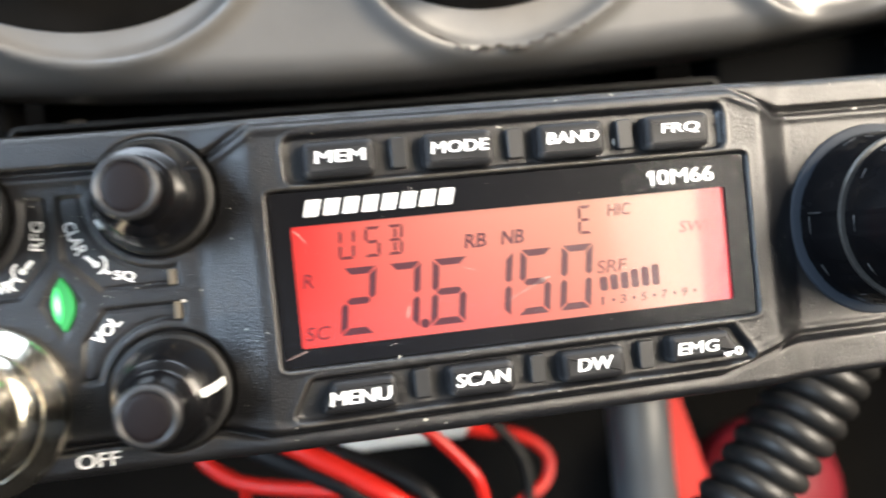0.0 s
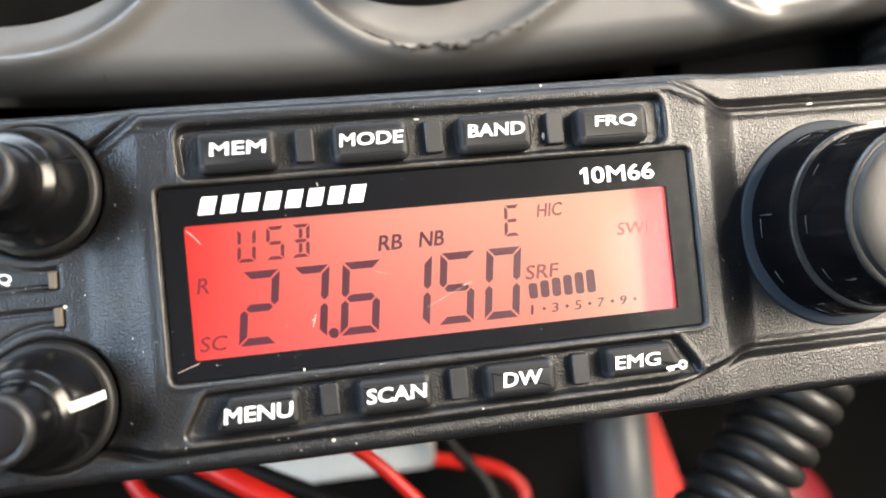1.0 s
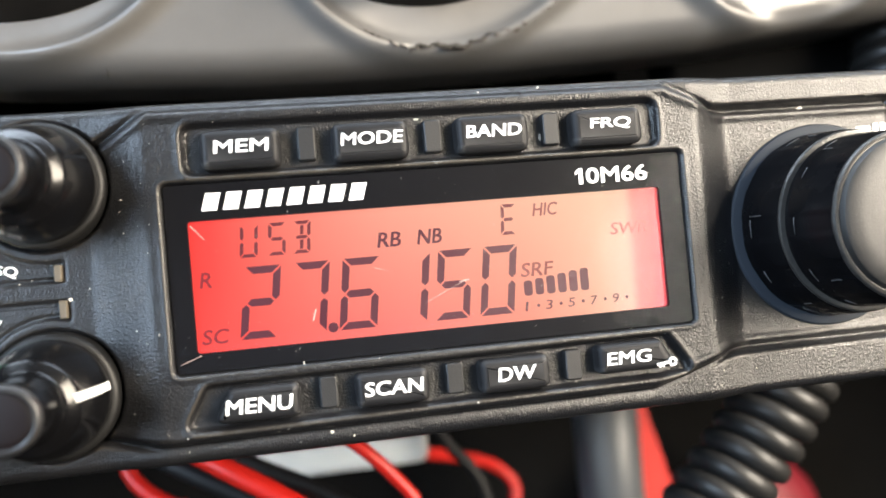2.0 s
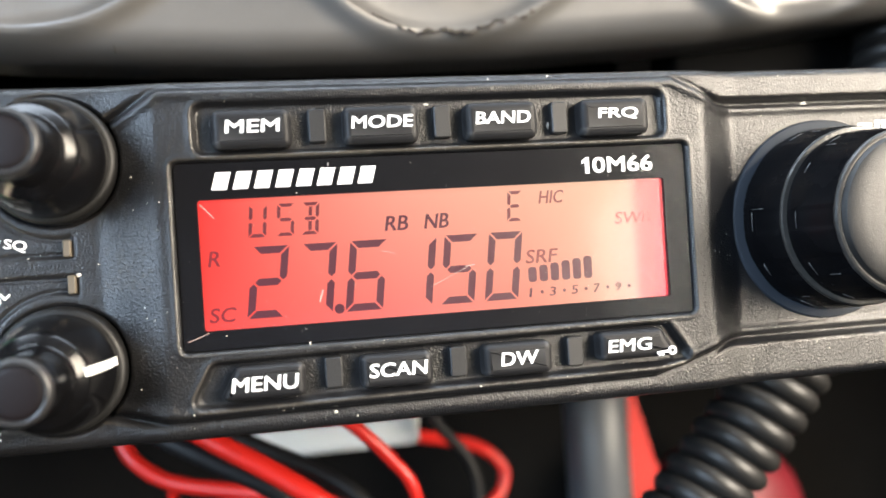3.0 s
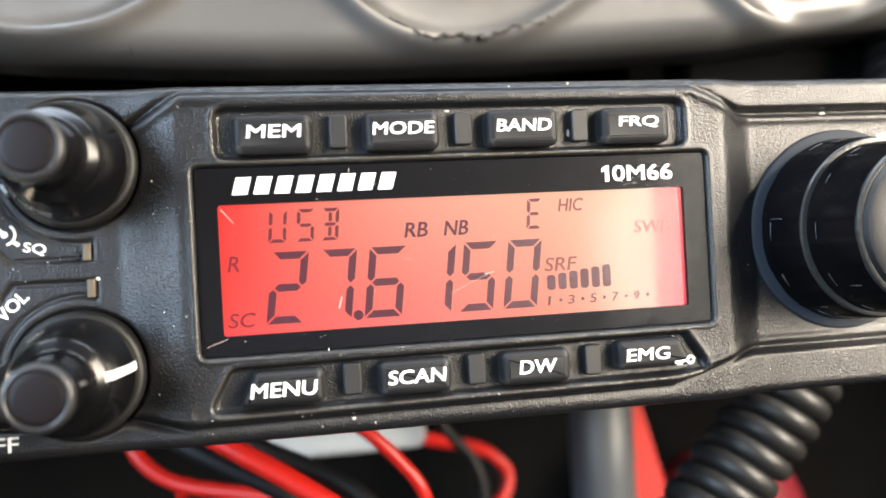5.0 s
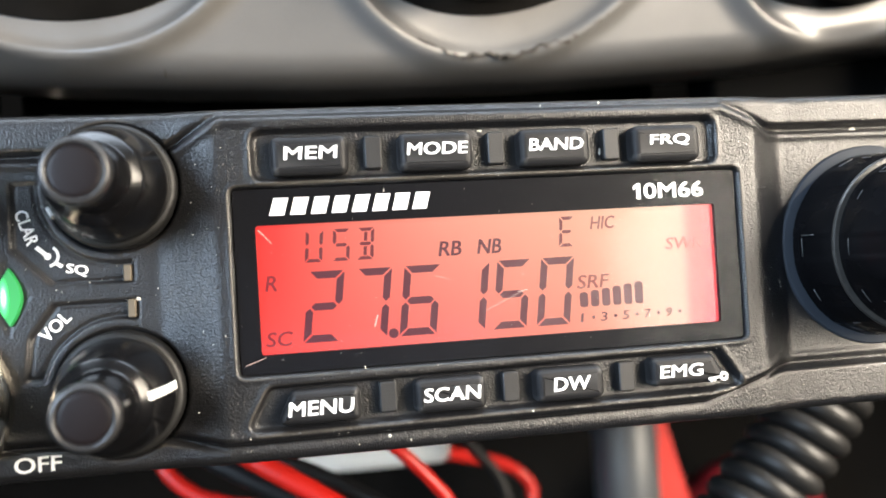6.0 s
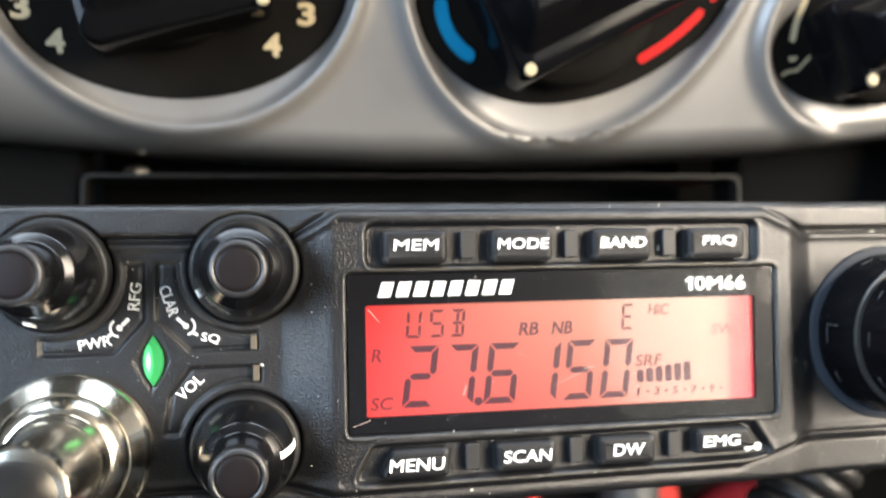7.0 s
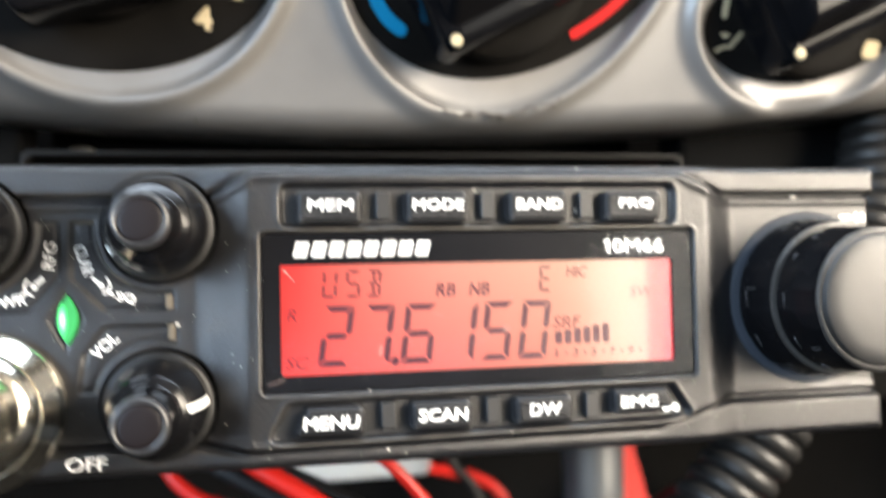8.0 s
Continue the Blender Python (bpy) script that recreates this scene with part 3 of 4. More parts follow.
def bolt():
    head = lathe("bracket_bolt", [(2.2, 0), (2.2, -0.6), (3.0, -0.8), (3.05, -2.2), (2.7, -2.9), (1.9, -3.2), (0.8, -3.3)], STEEL, 24)
    ob = thing("bracket_bolt", upright(head, -82.4, 84, 37.5), "bright zinc bolt on the radio's mounting", "bolt")
    part("washer", upright(lathe("washer", [(5.2, 0.8), (5.3, 0.6), (5.3, 0.1), (5.1, 0)], STEEL, 28), -82.4, 84, 37.55), ob)


bolt()

# ---- the radio ----
X_LEFT, X_RIGHT, Z_LOW, Z_HIGH = -91.5, 77.3, -23.9, 25.5
KNOBS = {"power": (-81.2, 15.0), "squelch": (-52.7, 15.3), "volume": (-53.0, -12.8)}
PLUG = (-79.4, -12.7)
TUNER = (63.1, 1.3)
TOP_WELL = rounded(box_outline(-33.9, 34.4, 15.05, 22.0), 1.6)
LOW_WELL = rounded([(-36.6, -19.4), (37.2, -18.9), (33.0, -12.8), (-33.2, -13.3)], 1.4)
WINDOW = rounded(box_outline(-37.1, 37.7, -11.75, 14.2), 1.0)


def face_depth(X, Z):
    top = np.interp(X, [-46, -38.4, 36, 44.5], [19.9, 24.3, 24.2, 20.3])
    low = np.interp(X, [-48, -39.5, 31, 44], [-19.4, -21.0, -20.7, -16.7])
    rise, fall = np.clip((X + 47.2) / 8.0, 0, 1), np.clip((47.6 - X) / 6.8, 0, 1)
    middle = (0.3 * rise + 0.7 * step(X, -48.0, -38.4)) * (0.25 * fall + 0.75 * (1 - step(X, 39.6, 48.6)))
    side = np.where(X < 0, 3.0, 4.2)
    Y = side + (-0.5 - side) * middle
    lip = np.where(X < 0, 2.0, 2.4) * (1 - middle) + 0.7 * middle
    out = np.maximum(Z - top, low - Z)
    slope = np.where((np.abs(X - 40.2) < 4.3) | (np.abs(X + 42.2) < 3.9), 0.86, 1.0)
    out = out * slope
    Y = Y + (lip - Y) * step(out, -0.3, 0.9)
    Y = Y + 1.0 * np.exp(-((out - 0.15) / 0.42) ** 2) - 0.35 * np.exp(-((out + 1.1) / 0.6) ** 2)
    edge = np.minimum(np.minimum(X - X_LEFT, X_RIGHT - X), np.minimum(Z - Z_LOW, Z_HIGH - Z))
    r = 1.7
    Y = Y + r - np.sqrt(np.clip(r * r - (r - np.clip(edge, 0, r)) ** 2, 0, None))
    for poly, deep in ((TOP_WELL, 1.3), (LOW_WELL, 1.3), (WINDOW, 1.9)):
        Y = Y + deep * step(inside(X, Z, poly), -0.15, 0.35)
        Y = Y - 0.16 * np.exp(-((inside(X, Z, poly) + 0.45) / 0.3) ** 2)
    for cx, cz in KNOBS.values():
        Y = Y + 0.9 * (1 - step(np.hypot(X - cx, Z - cz), 8.65, 9.0))
    tabs = (([(-66.1, 16.3), (-66.1, 7.5), (-61.2, 2.5), (-51.0, 2.5), (-51.0, 16.3)], KNOBS["squelch"]),
            ([(-68.2, 16.3), (-68.2, 7.5), (-72.6, 2.5), (-83.2, 2.5), (-83.2, 16.3)], KNOBS["power"]),
            ([(-65.2, -10.5), (-64.4, -4.6), (-61.2, -0.3), (-50.6, -0.3), (-50.6, -10.5)], KNOBS["volume"]))
    for poly, (cx, cz) in tabs:
        d = np.minimum(inside(X, Z, poly), np.hypot(X - cx, Z - cz) - 10.3)
        Y = Y + 0.45 * step(d, -0.1, 0.3) + 0.5 * np.exp(-((d - 0.1) / 0.25) ** 2)
    diamond = inside(X, Z, [(-67.1, 6.3), (-64.2, 1.1), (-67.1, -4.1), (-70.0, 1.1)])
    return Y + 0.3 * step(diamond, -0.2, 0.6)


def radio_body():
    xs, zs = np.linspace(X_LEFT, X_RIGHT, 520), np.linspace(Z_LOW, Z_HIGH, 172)
    X, Z = np.meshgrid(xs, zs)
    Y = face_depth(X, Z)
    r = 2.2
    cx, cz = np.clip(X, X_LEFT + r, X_RIGHT - r), np.clip(Z, Z_LOW + r, Z_HIGH - r)
    d = np.hypot(X - cx, Z - cz)
    k = np.where((np.abs(X - cx) > 0) & (np.abs(Z - cz) > 0) & (d > r), r / np.maximum(d, 1e-6), 1)
    ob = thing("cb_radio", relief("cb_radio", cx + (X - cx) * k, cz + (Z - cz) * k, Y, FACE, 15), "black grained plastic two-way car radio with lit red display", "radio")
    part("chassis", slab("chassis", -84, 64, 14.5, 150, -14, 22, CHASSIS, 1.5), ob, "black steel case behind the face")
    return ob


radio = radio_body()


def key(outline, text, width, height, x, z, mark=False):
    ob = part("button", prism("button", outline, [(0, 1.0), (0, -0.7), (0.07, -1.08), (0.24, -1.42), (0.50, -1.68), (0.82, -1.82), (1.15, -1.87)], RUBBER), radio, "black rubber key with white lettering")
    placed("lettering", lettering(text, width * 1.05, height, INK, slant=0.10, bold=0.06), ob, x, -1.86, z, "white lettering")
    if mark:
        hole = [bar(30.3, -17.05, 32.2, -16.85, 0.36), bar(30.7, -17.0, 30.75, -17.5, 0.3), bar(31.2, -17.0, 31.25, -17.45, 0.3), arc(32.75, -16.8, 0.50, 0, 345, 0.36)]
        part("key_symbol", plates("key_symbol", hole, -1.98, -1.86, INK), ob, "white key symbol")


def keys():
    for text, x, w in (("MEM", -26.0, 6.9), ("MODE", -8.3, 8.2), ("BAND", 9.1, 7.7), ("FRQ", 26.3, 5.9)):
        key(rounded(box_outline(x - 5.45, x + 5.25, 15.5, 20.9), 1.3), text, w, 1.75, x + 0.1 + (text == "FRQ") * 0.2, 18.55)
    for text, x, w in (("SCAN", -8.3, 7.7), ("DW", 9.2, 5.2)):
        key(rounded(box_outline(x - 5.1, x + 5.15, -18.55, -13.75), 1.2), text, w, 1.95, x + 0.2, -16.0)
    key(rounded([(-32.6, -18.6), (-20.9, -18.6), (-20.9, -13.9), (-30.2, -13.9)], 1.1), "MENU", 8.4, 2.0, -26.3, -16.35)
    key(rounded([(21.6, -17.7), (33.7, -17.7), (31.5, -13.4), (21.6, -13.4)], 1.1), "EMG", 6.4, 1.85, 26.2, -15.5, True)
    for x in (-17.2, 0.5, 18.0):
        part("button_divider", prism("button_divider", rounded(box_outline(x - 1.25, x + 1.25, 16.1, 20.8), 0.5), [(0, 1.0), (0, -0.32), (0.08, -0.5), (0.25, -0.62)], PAD), radio)
        part("button_divider", prism("button_divider", rounded(box_outline(x - 1.05, x + 1.45, -18.1, -13.7), 0.5), [(0, 1.0), (0, -0.32), (0.08, -0.5), (0.25, -0.62)], PAD), radio)


keys()


# ---- the display ----
def digit(ch, x, z, w, h, t, slant):
    """The seven strokes of a figure, with clipped ends and gaps between them."""
    on = {"0": "abcdef", "1": "bc", "2": "abged", "5": "afgcd", "6": "afgecd", "7": "abc", "E": "afged", "U": "fbecd", "S": "afgcd", "B": "abcdgkm"}[ch]
    g, m = 0.10 * t + 0.10, h / 2
    k = t * 0.5
    rows = {
        "a": [(g, h), (w - g, h), (w - g - t, h - t), (g + t, h - t)],
        "d": [(g, 0), (w - g, 0), (w - g - t, t), (g + t, t)],
        "g": [(g + k, m), (g + t, m + k), (w - g - t, m + k), (w - g - k, m), (w - g - t, m - k), (g + t, m - k)],
        "f": [(0, h - g), (t, h - g - t), (t, m + g + k), (k, m + g), (0, m + g + k)],
        "e": [(0, g), (t, g + t), (t, m - g - k), (k, m - g), (0, m - g - k)],
        "b": [(w, h - g), (w - t, h - g - t), (w - t, m + g + k), (w - k, m + g), (w, m + g + k)],
        "c": [(w, g), (w - t, g + t), (w - t, m - g - k), (w - k, m - g), (w, m - g - k)],
        "k": [(w / 2 - k, h - t - g), (w / 2 + k, h - t - g), (w / 2 + k, m + k + g), (w / 2 - k, m + k + g)],
        "m": [(w / 2 - k, t + g), (w / 2 + k, t + g), (w / 2 + k, m - k - g), (w / 2 - k, m - k - g)],
    }
    return [[(x + px + slant * pz, z + pz) for px, pz in rows[s]] for s in on]


def display():
    hole = rounded(box_outline(-34.0, 34.0, -8.95, 8.95), 0.5)
    mask = part("display_mask", ring_prism("display_mask", inset(WINDOW, 0.25), hole, 0.15, 1.7, MASK), radio, "gloss black printed display surround")
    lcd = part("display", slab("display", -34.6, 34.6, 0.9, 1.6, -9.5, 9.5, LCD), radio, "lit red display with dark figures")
    part("cover_pane", prism("cover_pane", inset(WINDOW, 0.22), [(0, 0.10), (0, -0.10), (0.12, -0.16)], GLASS), radio, "clear scratched cover pane").visible_shadow = False
    y0, y1 = 0.80, 0.88
    for ch, x, w in (("2", -28.3, 5.0), ("7", -21.5, 4.9), ("6", -14.8, 5.3), ("1", -7.5, 5.1), ("5", -1.2, 5.0), ("0", 5.4, 5.0)):
        part("figure", plates("figure", digit(ch, x, -7.7, w, 9.9, 1.02, 0.13), y0, y1, SEGMENT), lcd)
    part("decimal_point", plates("decimal_point", [arc(-15.6, -7.2, 0.35, 0, 359, 0.7, 16)], y0, y1, SEGMENT), lcd)
    for ch, x in (("U", -27.5), ("S", -23.7), ("B", -20.3)):
        part("figure", plates("figure", digit(ch, x, 3.5, 2.4, 4.5, 0.46, 0.09), y0, y1, DIM), lcd)
    part("figure", plates("figure", digit("E", 9.5, 3.7, 2.2, 4.4, 0.46, 0.07), y0, y1, DIM), lcd)
    for text, x, z, w, h, mat in (("RB", -6.7, 4.4, 3.3, 2.1, SEGMENT), ("NB", -0.9, 4.4, 3.5, 2.1, SEGMENT), ("HIC", 16.4, 7.0, 3.6, 1.9, FAINT), ("SWR", 29.2, 3.3, 6.0, 1.8, GHOST),
                                  ("R", -32.1, 0.85, 1.6, 2.1, DEEPRED), ("SC", -31.5, -6.9, 3.4, 2.0, DEEPRED), ("SRF", 14.4, -1.65, 4.7, 2.0, FAINT)):
        placed("lettering", lettering(text, w, h, mat, slant=0.18, bold=0.05 if text in ("RB", "NB") else 0.02), lcd, x, 0.88, z)
    for k in range(6):
        h = 2.2 + 0.22 * k
        x = 12.2 + 1.72 * k
        part("meter_bar", prism("meter_bar", rounded(box_outline(x, x + 1.25, -5.4, -5.4 + h), 0.5, 3), [(0, y1), (0, y0)], SEGMENT), lcd)
    for text, x in (("1", 12.4), ("3", 15.8), ("5", 19.2), ("7", 22.6), ("9", 26.0)):
        placed("lettering", lettering(text, 0.35 if text == "1" else 0.95, 1.3, SEGMENT, slant=0.15), lcd, x, 0.88, -6.95)
        part("scale_dot", plates("scale_dot", [arc(x + 1.75, -6.95, 0.12, 0, 350, 0.24, 8)], y0, y1, SEGMENT), lcd)
    # The maker's wordmark stands as plain slanted bars.
    marks = [[(x, 10.25), (x + 2.05, 10.25), (x + 2.75, 12.65), (x + 0.7, 12.65)] for x in (-32.0, -29.15, -26.3, -23.45, -20.6, -17.75, -14.9, -12.05)]
    part("wordmark", plates("wordmark", marks, 0.08, 0.2, INK), mask, "white slanted wordmark bars")
    part("lettering", plates("lettering", [[(21.72, 10.12), (22.34, 10.12), (22.34, 12.48), (21.86, 12.48), (21.2, 12.02), (21.2, 11.5), (21.72, 11.84)]], 0.08, 0.2, INK), mask, "white model number")
    placed("lettering", lettering("0M66", 9.5, 2.35, INK, bold=0.07), mask, 27.6, 0.15, 11.3, "white model number")
    scratches = [bar(-33.6, 8.3, -32.9, 7.6, 0.16), bar(-32.9, 7.6, -31.9, 6.4, 0.10), bar(-18.3, -6.0, -17.8, -4.4, 0.16), bar(-2.6, -5.0, 3.6, -2.2, 0.05), bar(2.6, -2.4, 4.0, -2.2, 0.14), bar(-36.2, -10.2, -33.4, -9.2, 0.09), bar(-9.2, 0.6, -7.4, 0.0, 0.04), bar(29.8, -4.4, 31.2, -6.6, 0.04)]
    for o in scratches:
        part("scratch", plates("scratch", [o], -0.19, -0.15, SCRATCH), radio, "pale scratch on the cover")


display()


# ---- knobs, plug, lamp, lettering ----
def control_knob(spot, marker_angle, label, long_mark):
    x, z = KNOBS[spot]
    skirt = [(8.55, 4.4), (8.55, 1.2), (8.4, 0.75), (8.15, 0.5), (7.85, 0.42), (7.6, 0.4)]
    knob = placed("control_knob", lathe("control_knob", skirt, SKIRT, 64), radio, x, 0, z, label)
    body = [(7.72, 0.5), (7.7, -0.6), (7.58, -2.2), (7.32, -4.2), (6.85, -6.0), (6.4, -7.3), (6.1, -8.1), (5.95, -8.45), (5.75, -8.68), (4.75, -9.22), (4.6, -9.36), (4.4, -9.7), (4.28, -10.3)]
    part("body", lathe("body", body, KNOB, 64), knob, "gloss black knob body")
    part("cap", lathe("cap", [(4.3, -9.8), (4.15, -11.0), (4.05, -13.5), (3.96, -16.4), (3.9, -16.8)], KNOB, 48), knob, "gloss black inner knob")
    part("cap_rim", lathe("cap_rim", [(3.98, -16.3), (3.98, -16.9), (3.86, -17.2), (3.65, -17.36), (3.4, -17.4), (3.2, -17.3), (3.1, -16.9)], RIM, 48), knob, "worn satin rim")
    part("cap_face", lathe("cap_face", [(3.2, -16.7), (3.12, -16.9), (2.95, -17.02), (2.4, -17.08), (0.6, -17.1)], CAP, 48), knob, "satin black cap face")
    a = radians(marker_angle)
    d = Vector((math.cos(a), math.sin(a)))
    o = Vector((-d.y, d.x))
    rows = [(7.7, -0.6), (7.58, -2.2), (7.32, -4.2), (6.85, -6.0), (6.4, -7.3), (6.0, -8.3), (5.5, -8.8)] if long_mark else [(7.85, -2.2), (7.62, -4.0), (7.3, -5.0)]
    w = 0.54 if long_mark else 0.6
    v = [((d * (r + 0.08) + o * s * w).x, y - 0.05, (d * (r + 0.08) + o * s * w).y) for r, y in rows for s in (-1, 1)]
    v += [((d * (r - 0.5) + o * s * w).x, y + 0.3, (d * (r - 0.5) + o * s * w).y) for r, y in rows for s in (-1, 1)]
    n = 2 * len(rows)
    f = [(2 * k, 2 * k + 1, 2 * k + 3, 2 * k + 2) for k in range(len(rows) - 1)]
    f += [(n + 2 * k, n + 2 * k + 1, n + 2 * k + 3, n + 2 * k + 2) for k in range(len(rows) - 1)]
    f += [(2 * k + s, 2 * k + 2 + s, n + 2 * k + 2 + s, n + 2 * k + s) for k in range(len(rows) - 1) for s in (0, 1)]
    f += [(0, 1, n + 1, n), (n - 2, n - 1, 2 * n - 1, 2 * n - 2)]
    part("marker", mesh("marker", v, f, INK, False), knob, "white pointer mark")


control_knob("power", 258, "gloss black stepped power knob", False)
control_knob("squelch", 209, "gloss black stepped squelch knob", False)
control_knob("volume", 8, "gloss black stepped volume knob", True)


def tuning_knob():
    x, z = TUNER
    part("knob_collar", lathe("knob_collar", [(16.0, 5.0), (16.0, 3.9), (15.8, 3.65), (15.5, 3.55), (14.2, 3.45)], COLLAR, 72, x, z), radio, "smooth blue-grey collar")

    def grip(a, i):
        u = (a * 11 / (2 * math.pi)) % 1
        return 1.0 - 0.014 * min(1, max(0, 14 * (0.25 - abs(u - 0.5)))) * (0 < i)

    low = [(14.5, 3.8), (14.5, 3.0), (14.4, 2.0), (13.75, -4.6), (13.4, -5.2)]
    knob = placed("tuning_knob", lathe("tuning_knob", low, TUNER_BLACK, 216, wave=grip), radio, x, 0, z, "large gloss black two-tier tuning knob")
    part("rim", lathe("rim", [(13.55, -4.9), (13.58, -5.2), (13.4, -5.5), (13.0, -5.6)], DARKRIM, 96), knob, "worn satin rim")
    part("upper_tier", lathe("upper_tier", [(12.8, -5.6), (12.75, -6.6), (12.0, -14.8), (11.8, -15.2)], TUNER_BLACK, 216, wave=grip), knob, "ribbed gloss black tier")
    part("rim", lathe("rim", [(11.85, -14.9), (11.9, -15.3), (11.7, -15.6), (11.4, -15.7), (11.2, -15.5)], DARKRIM, 96), knob, "worn satin rim")
    part("cap_face", lathe("cap_face", [(11.3, -15.0), (11.0, -15.7), (10.7, -16.2), (10.2, -16.45), (8.0, -16.75), (4.0, -16.9), (0.5, -16.95)], TOPCAP, 72), knob, "grained black cap")
    rnd = random.Random(8)
    worn = []
    for r0, r1, y0, y1 in ((14.36, 13.82, 1.6, -4.0), (12.72, 12.10, -7.2, -14.2)):
        for k in range(22):
            a = 2 * math.pi * (k // 2 + (0.25 if k % 2 else 0.75)) / 11
            if rnd.random() < 0.35:
                b = rnd.uniform(0.0, 0.5)
                e = b + rnd.uniform(0.25, 0.5)
                worn.append([((r0 + (r1 - r0) * q) * math.cos(a), y0 + (y1 - y0) * q, (r0 + (r1 - r0) * q) * math.sin(a)) for q in (b, (b + e) / 2, e)])
            if k % 2 and rnd.random() < 0.9:
                g = a + rnd.uniform(0.02, 0.1)
                worn.append([(r0 * math.cos(g + w), y0 - 0.4, r0 * math.sin(g + w)) for w in (0.0, 0.08, rnd.uniform(0.12, 0.2))])
    for o in worn:
        part("worn_edge", tube("worn_edge", [Vector(q) for q in o], 0.065, WORN, 5), knob, "pale worn edge of the grip")


tuning_knob()


def plug():
    x, z = PLUG
    ob = placed("microphone_plug", lathe("microphone_plug", [(12.6, 3.6), (12.6, 1.9), (12.35, 1.3), (11.8, 0.7), (10.0, -1.4), (9.8, -1.3), (9.6, -1.8), (8.4, -3.2), (7.4, -3.8)], CHROME, 80), radio, x, 0, z, "shiny chrome microphone plug")
    part("sleeve", lathe("sleeve", [(7.6, -3.0), (7.5, -4.6), (7.0, -5.6), (6.8, -6.4), (6.7, -20.0), (6.2, -21.2), (5.2, -21.6)], CHROME, 72), ob, "chrome sleeve")
    part("cable_boot", lathe("cable_boot", [(5.0, -20.8), (4.8, -24.0), (3.8, -34.0), (3.2, -35.0)], BLACKWIRE, 40), ob, "black rubber cable boot")


plug()


def face_prints():
    a = [(-66.8 + s * 1.6 * (1 - (w / 8) ** 2), 1.1 + 3.95 * w / 8) for s, q in ((1, range(-8, 8)), (-1, range(8, -8, -1))) for w in q]
    part("indicator_lamp", prism("indicator_lamp", a, [(0, 3.6), (0, 2.9), (0.08, 2.6), (0.16, 2.45)], GREEN), radio, "lit green diamond lamp")
    deep = 3.40
    for text, x, z, w, h, turn in (("RFG", -69.5, 11.2, 4.2, 1.75, 83), ("PWR", -75.4, 4.2, 4.9, 1.6, 9), ("SQ", -58.2, 4.3, 2.9, 1.55, -10), ("VOL", -61.4, -3.2, 4.6, 1.75, 43)):
        placed("lettering", lettering(text, w, h, INK, turn=turn, bold=0.045), radio, x, deep, z, "white lettering")
    placed("lettering", lettering("CLAR", 4.9, 1.75, INK, turn=-72, bold=0.045), radio, -64.4, deep, 10.4, "white lettering")
    placed("lettering", lettering("OFF", 6.0, 2.1, INK, bold=0.05), radio, -64.0, 2.05, -21.35, "white lettering")
    turn_mark = [bar(-63.3, 7.7, -62.2, 6.7, 0.55), arc(-61.9, 6.4, 0.24, 0, 350, 0.48, 12), arc(-61.9, 6.4, 1.35, -80, 55, 0.36), bar(-61.0, 5.5, -60.1, 4.9, 0.5)]
    part("turn_symbol", plates("turn_symbol", turn_mark, deep - 0.06, deep, INK), radio, "white turning symbol")
    turn_mark = [bar(-70.4, 7.8, -71.4, 6.8, 0.55), arc(-71.8, 6.4, 0.24, 0, 350, 0.48, 12), arc(-71.8, 6.4, 1.35, 125, 265, 0.36), bar(-72.7, 5.6, -73.5, 5.2, 0.5)]
    part("turn_symbol", plates("turn_symbol", turn_mark, deep - 0.06, deep, INK), radio, "white turning symbol")
    part("tab_end", prism("tab_end", rounded(box_outline(-52.1, -51.05, 2.4, 4.7), 0.2, 2), [(0, 4), (0, 2.75), (0.15, 2.6)], BRASS), radio, "worn tan tab end")
    part("tab_end", prism("tab_end", rounded(box_outline(-51.75, -50.7, -2.6, -0.1), 0.2, 2), [(0, 4), (0, 2.75), (0.15, 2.6)], BRASS), radio, "worn tan tab end")
    part("push_mark", plates("push_mark", [bar(70.5, 16.2, 73.0, 16.2, 0.6)] + [box_outline(x, x + 0.9, 15.5, 16.9) for x in (73.6, 74.9)], 4.10, 4.25, INK), radio, "white printed bars beside the knob")


face_prints()


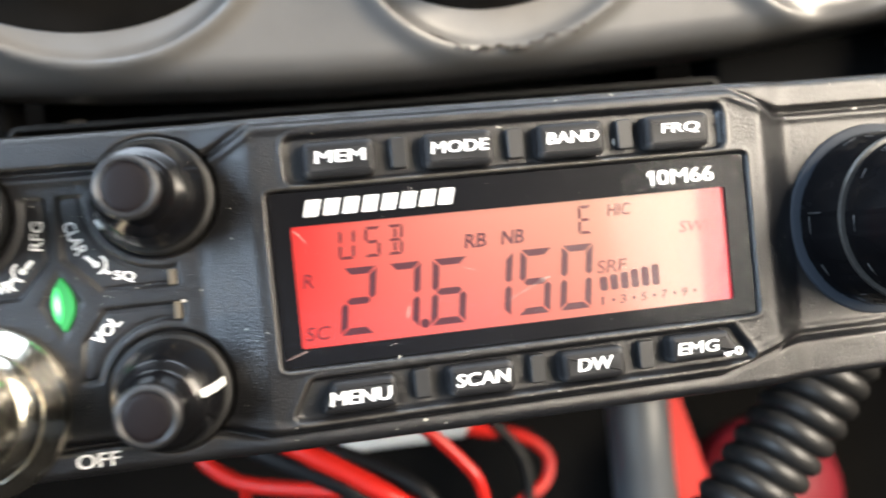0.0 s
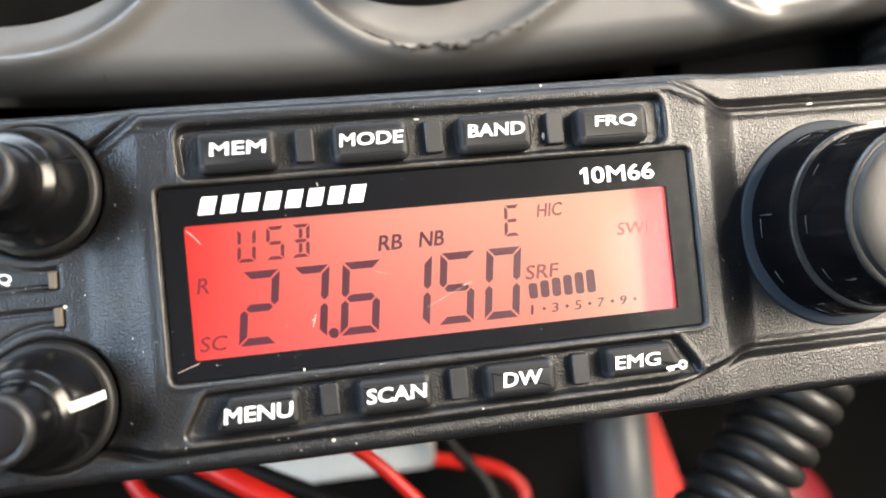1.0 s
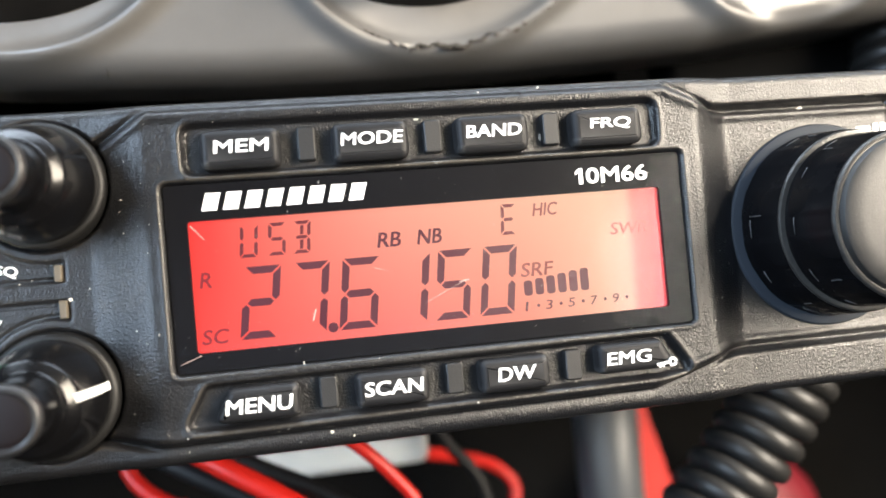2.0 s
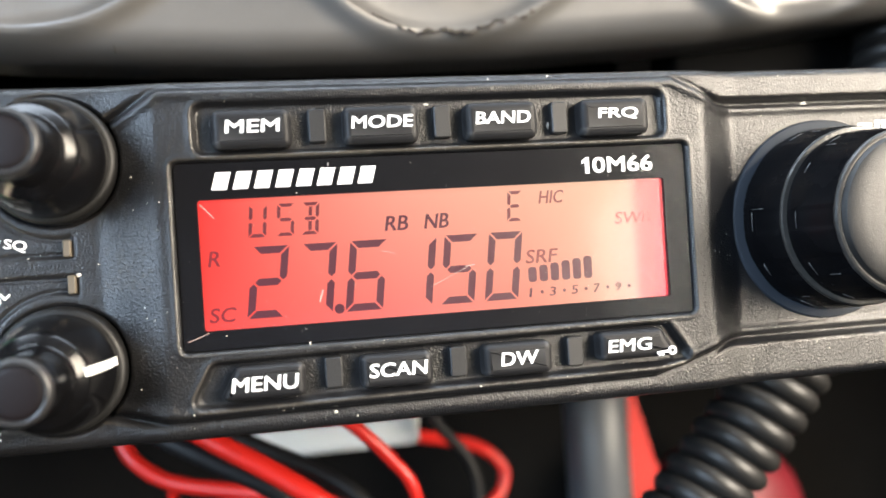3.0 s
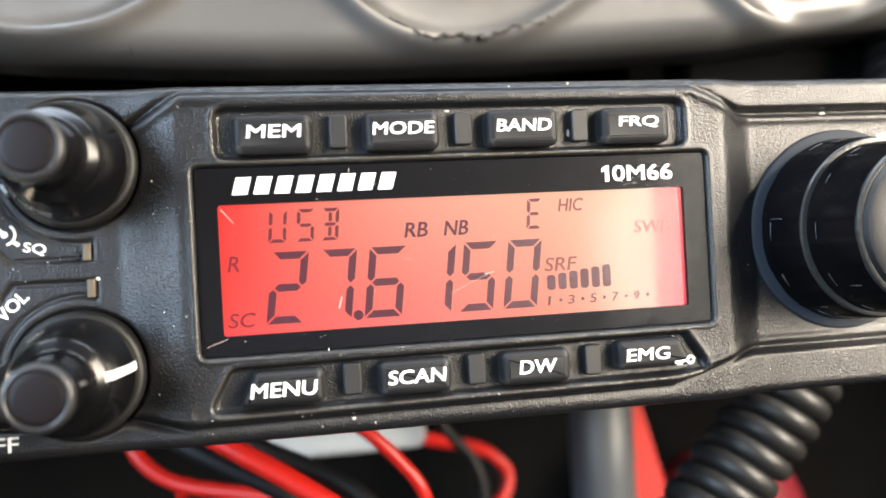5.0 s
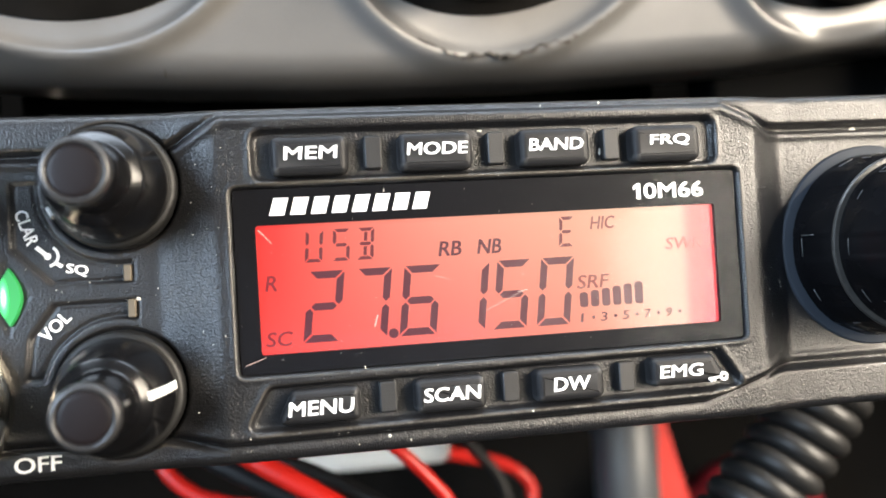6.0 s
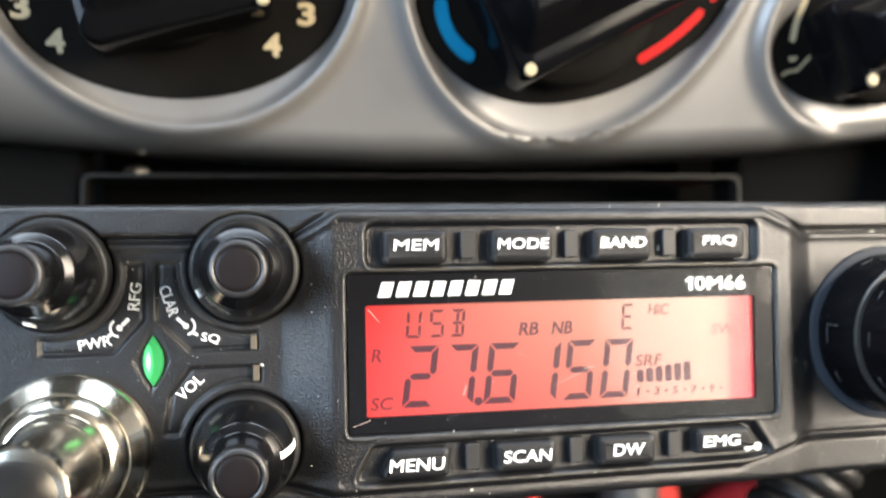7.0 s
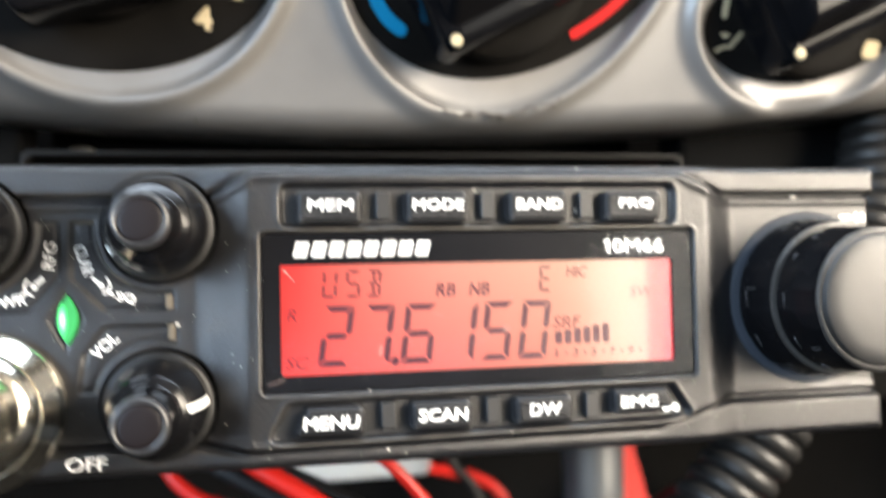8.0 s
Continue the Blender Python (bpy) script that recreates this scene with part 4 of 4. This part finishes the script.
def dust():
    """Specks of dust and lint that lie on the face."""
    rnd = random.Random(11)
    spots = [(-20.0, -11.6, 0.22, 0.55), (-17.0, -21.6, 0.3, 0.3), (16.6, 17.4, 0.3, 0.7), (60.9, 20.0, 0.8, 0.45), (-26.4, 21.3, 0.15, 0.5), (8.0, 24.6, 0.2, 0.25), (17.0, 24.9, 0.25, 0.25), (3.6, -19.6, 0.22, 0.22), (-45.5, -5.6, 0.35, 0.35), (-50.4, -0.1, 0.45, 0.35), (36.2, -3.0, 0.15, 0.2), (-16.0, 13.1, 0.12, 0.5), (-1.5, 21.2, 0.5, 0.2)]
    spots += [(rnd.uniform(X_LEFT + 2, X_RIGHT - 2), rnd.uniform(Z_LOW + 1, Z_HIGH - 1), s, s * rnd.uniform(0.5, 1.6)) for s in [0.045 + 0.10 * rnd.random() ** 3 for _ in range(520)]]
    v, f = [], []
    pts = np.array([(s[0], s[1]) for s in spots])
    deep = face_depth(pts[:, 0], pts[:, 1])
    for (x, z, w, h), y in zip(spots, deep):
        if -37.3 < x < 37.9 and -11.9 < z < 14.3:
            y, w, h = -0.15, w * 0.7, h * 0.7
        elif (15.4 < z < 22 or -19.4 < z < -13) and -37 < x < 37 and w < 0.2:
            continue
        elif any(math.hypot(x - cx, z - cz) < r for cx, cz, r in [(*k, 10.5) for k in KNOBS.values()] + [(*PLUG, 13.5), (*TUNER, 17)]):
            continue
        a, b, n = rnd.random() * 3, len(v), 5
        for k in range(n):
            t = a + 2 * math.pi * k / n
            q = rnd.uniform(0.6, 1.1)
            v.append((x + w * q * math.cos(t), y - 0.05, z + h * q * math.sin(t)))
        v += [(x, y - 0.05 - min(w, 0.3) * 0.5, z), (x, y + 0.15, z)]
        f += [(b + k, b + (k + 1) % n, b + n) for k in range(n)] + [(b + k, b + (k + 1) % n, b + n + 1) for k in range(n)]
    part("dust_specks", mesh("dust_specks", v, f, SPECK, False), radio, "pale specks of dust")["kind"] = "stuff"


dust()


# ---- under the radio: cord, wires, box, column ----
def coiled_cord():
    line = smooth_path([(30, 45, -90), (47.5, 45, -68.0), (62.2, 45, -51.3), (77.6, 45, -33.8), (103, 48, 0), (118, 54, 30), (124, 58, 62)], 26)
    seg = [0.0]
    for a, b in zip(line, line[1:]):
        seg.append(seg[-1] + (b - a).length)
    R, r, pitch = 7.1, 2.4, 4.75
    n = int(seg[-1] / pitch * 22)
    path, up = [], Vector((0, 1, 0))
    for i in range(n + 1):
        s = seg[-1] * i / n
        k = max(0, min(len(seg) - 2, int(np.searchsorted(seg, s)) - 1))
        u = (s - seg[k]) / max(1e-6, seg[k + 1] - seg[k])
        p, t = line[k].lerp(line[k + 1], u), (line[min(k + 2, len(line) - 1)] - line[max(k - 1, 0)]).normalized()
        a = (up - t * up.dot(t)).normalized()
        b = t.cross(a)
        w = 2 * math.pi * s / pitch
        path.append(p + R * (a * math.cos(w) + b * math.sin(w)))
    ob = thing("coiled_cord", None, "black rubber coiled microphone cord hanging behind the radio", "cord")
    turn = 22
    for k in range(0, n, turn):
        part("coil", tube("coil", path[k:k + turn + 1], r, COIL, 12), ob)


coiled_cord()


def wire(points, r, mat, label):
    return thing("wire", tube("wire", smooth_path(points), r, mat, 12), label, "wire", "wires under the radio")


wire([(-68.5, 100, -33.2), (-66.0, 97, -39.8), (-62.6, 95, -46.2), (-54.4, 93, -51.8), (-41.0, 90, -54.6), (-20.9, 85, -57.5), (-2.6, 80, -63.3)], 1.9, REDWIRE, "red insulated wire looping under the radio")
wire([(-54.2, 66, -27.8), (-46.0, 63, -32.9), (-36.9, 60, -38.4), (-28.0, 58, -43.8), (-18.0, 56, -50.8), (-9.8, 60, -59.6)], 2.3, REDWIRE, "red insulated wire looping under the radio")
wire([(-22.1, 64, -28.9), (-15.4, 62, -32.8), (-9.4, 61, -37.7), (-3.8, 61, -43.7), (0.7, 61, -50.0), (2.9, 63, -59.5)], 1.45, REDWIRE, "red insulated wire looping under the radio")
wire([(-2.6, 170, -58.0), (9.0, 170, -62.4), (24.5, 180, -68.0), (43.4, 190, -75.5), (52.8, 192, -85.0), (50.2, 190, -94.2), (38.8, 185, -99.0), (22.6, 180, -106.0)], 2.2, REDWIRE, "red insulated wire looping under the radio")
wire([(-51.6, 92, -51.5), (-53.9, 96, -55.4), (-53.3, 100, -65.2)], 1.4, REDWIRE, "red insulated wire looping under the radio")
wire([(-61.5, 80, -32.7), (-51.3, 75, -38.1), (-40.4, 72, -44.0), (-28.5, 70, -50.7), (-21.5, 70, -59.1)], 2.2, BLACKWIRE, "black insulated wire looping under the radio")
wire([(-43.3, 95, -40.1), (-32.4, 90, -45.0), (-20.5, 85, -50.2), (-10.3, 80, -56.3), (-4.1, 80, -65.8)], 2.0, BLACKWIRE, "black insulated wire looping under the radio")
wire([(16.6, 140, -49.1), (21.6, 140, -56.8), (28.5, 140, -65.5), (31.6, 140, -75.8), (29.9, 140, -90.0)], 1.9, BLACKWIRE, "black insulated wire looping under the radio")
# Crimson, not the wires' red: the slot's shade is put into its colour.
thing("thin_wire", tube("thin_wire", smooth_path([(-75.1, 120, 44.6), (-72.8, 118, 40.2), (-69.2, 116, 35.5), (-63.5, 112, 29.0)]), 0.4, CRIMSON, 8), "thin red wire inside the radio slot", "wire", "wires under the radio")


def box():
    ob = thing("junction_box", slab("junction_box", -42, 16, 150, 190, -63, -41, PALE, 3), "pale grey plastic box among the wires", "box")
    part("lid_seam", slab("lid_seam", -40, 14, 148.8, 151, -53.4, -52.8, TUBE, 0.1), ob)
    part("bracket", slab("bracket", -38, 10, 152, 188, -41.5, -30, CHASSIS, 1), ob, "black bracket on the fascia")


box()


def column():
    ob = thing("support_column", tube("support_column", [Vector((88.4, 185, -20)), Vector((89.2, 186, -90)), Vector((92, 190, -300)), Vector((98, 60, -640))], 12.2, TUBE, 40), "grey plastic column under the dashboard", "column")
    part("collar", lathe("collar", [(13.6, 171), (13.8, 173), (13.8, 199), (13.6, 201)], TUBE, 32, 88.4, -24), ob)


column()


def strap():
    o = [(97.5, -40), (102.5, -40), (131, -150), (111, -150)]
    thing("red_strap", prism("red_strap", o, [(0.3, 196), (0, 195.4), (0, 192.6), (0.3, 192)], STRAP), "bright red woven strap beside the grey column", "strap")


strap()


def cushion():
    prof = [(1 + 39 * math.sin(k / 14 * math.pi), 240 - 22 * math.cos(k / 14 * math.pi) * -1) for k in range(15)]
    thing("crimson_pad", lathe("crimson_pad", prof, CRIMSON, 48, 168, -134), "dull crimson rounded pad in the footwell", "pad")


cushion()


def footwell():
    ob = thing("footwell", None, "dark carpeted footwell under the dashboard", "footwell", kind="structure")
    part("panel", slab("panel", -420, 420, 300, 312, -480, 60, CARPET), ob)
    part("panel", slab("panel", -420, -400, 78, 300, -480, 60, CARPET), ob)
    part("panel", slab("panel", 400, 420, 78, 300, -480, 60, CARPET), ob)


footwell()
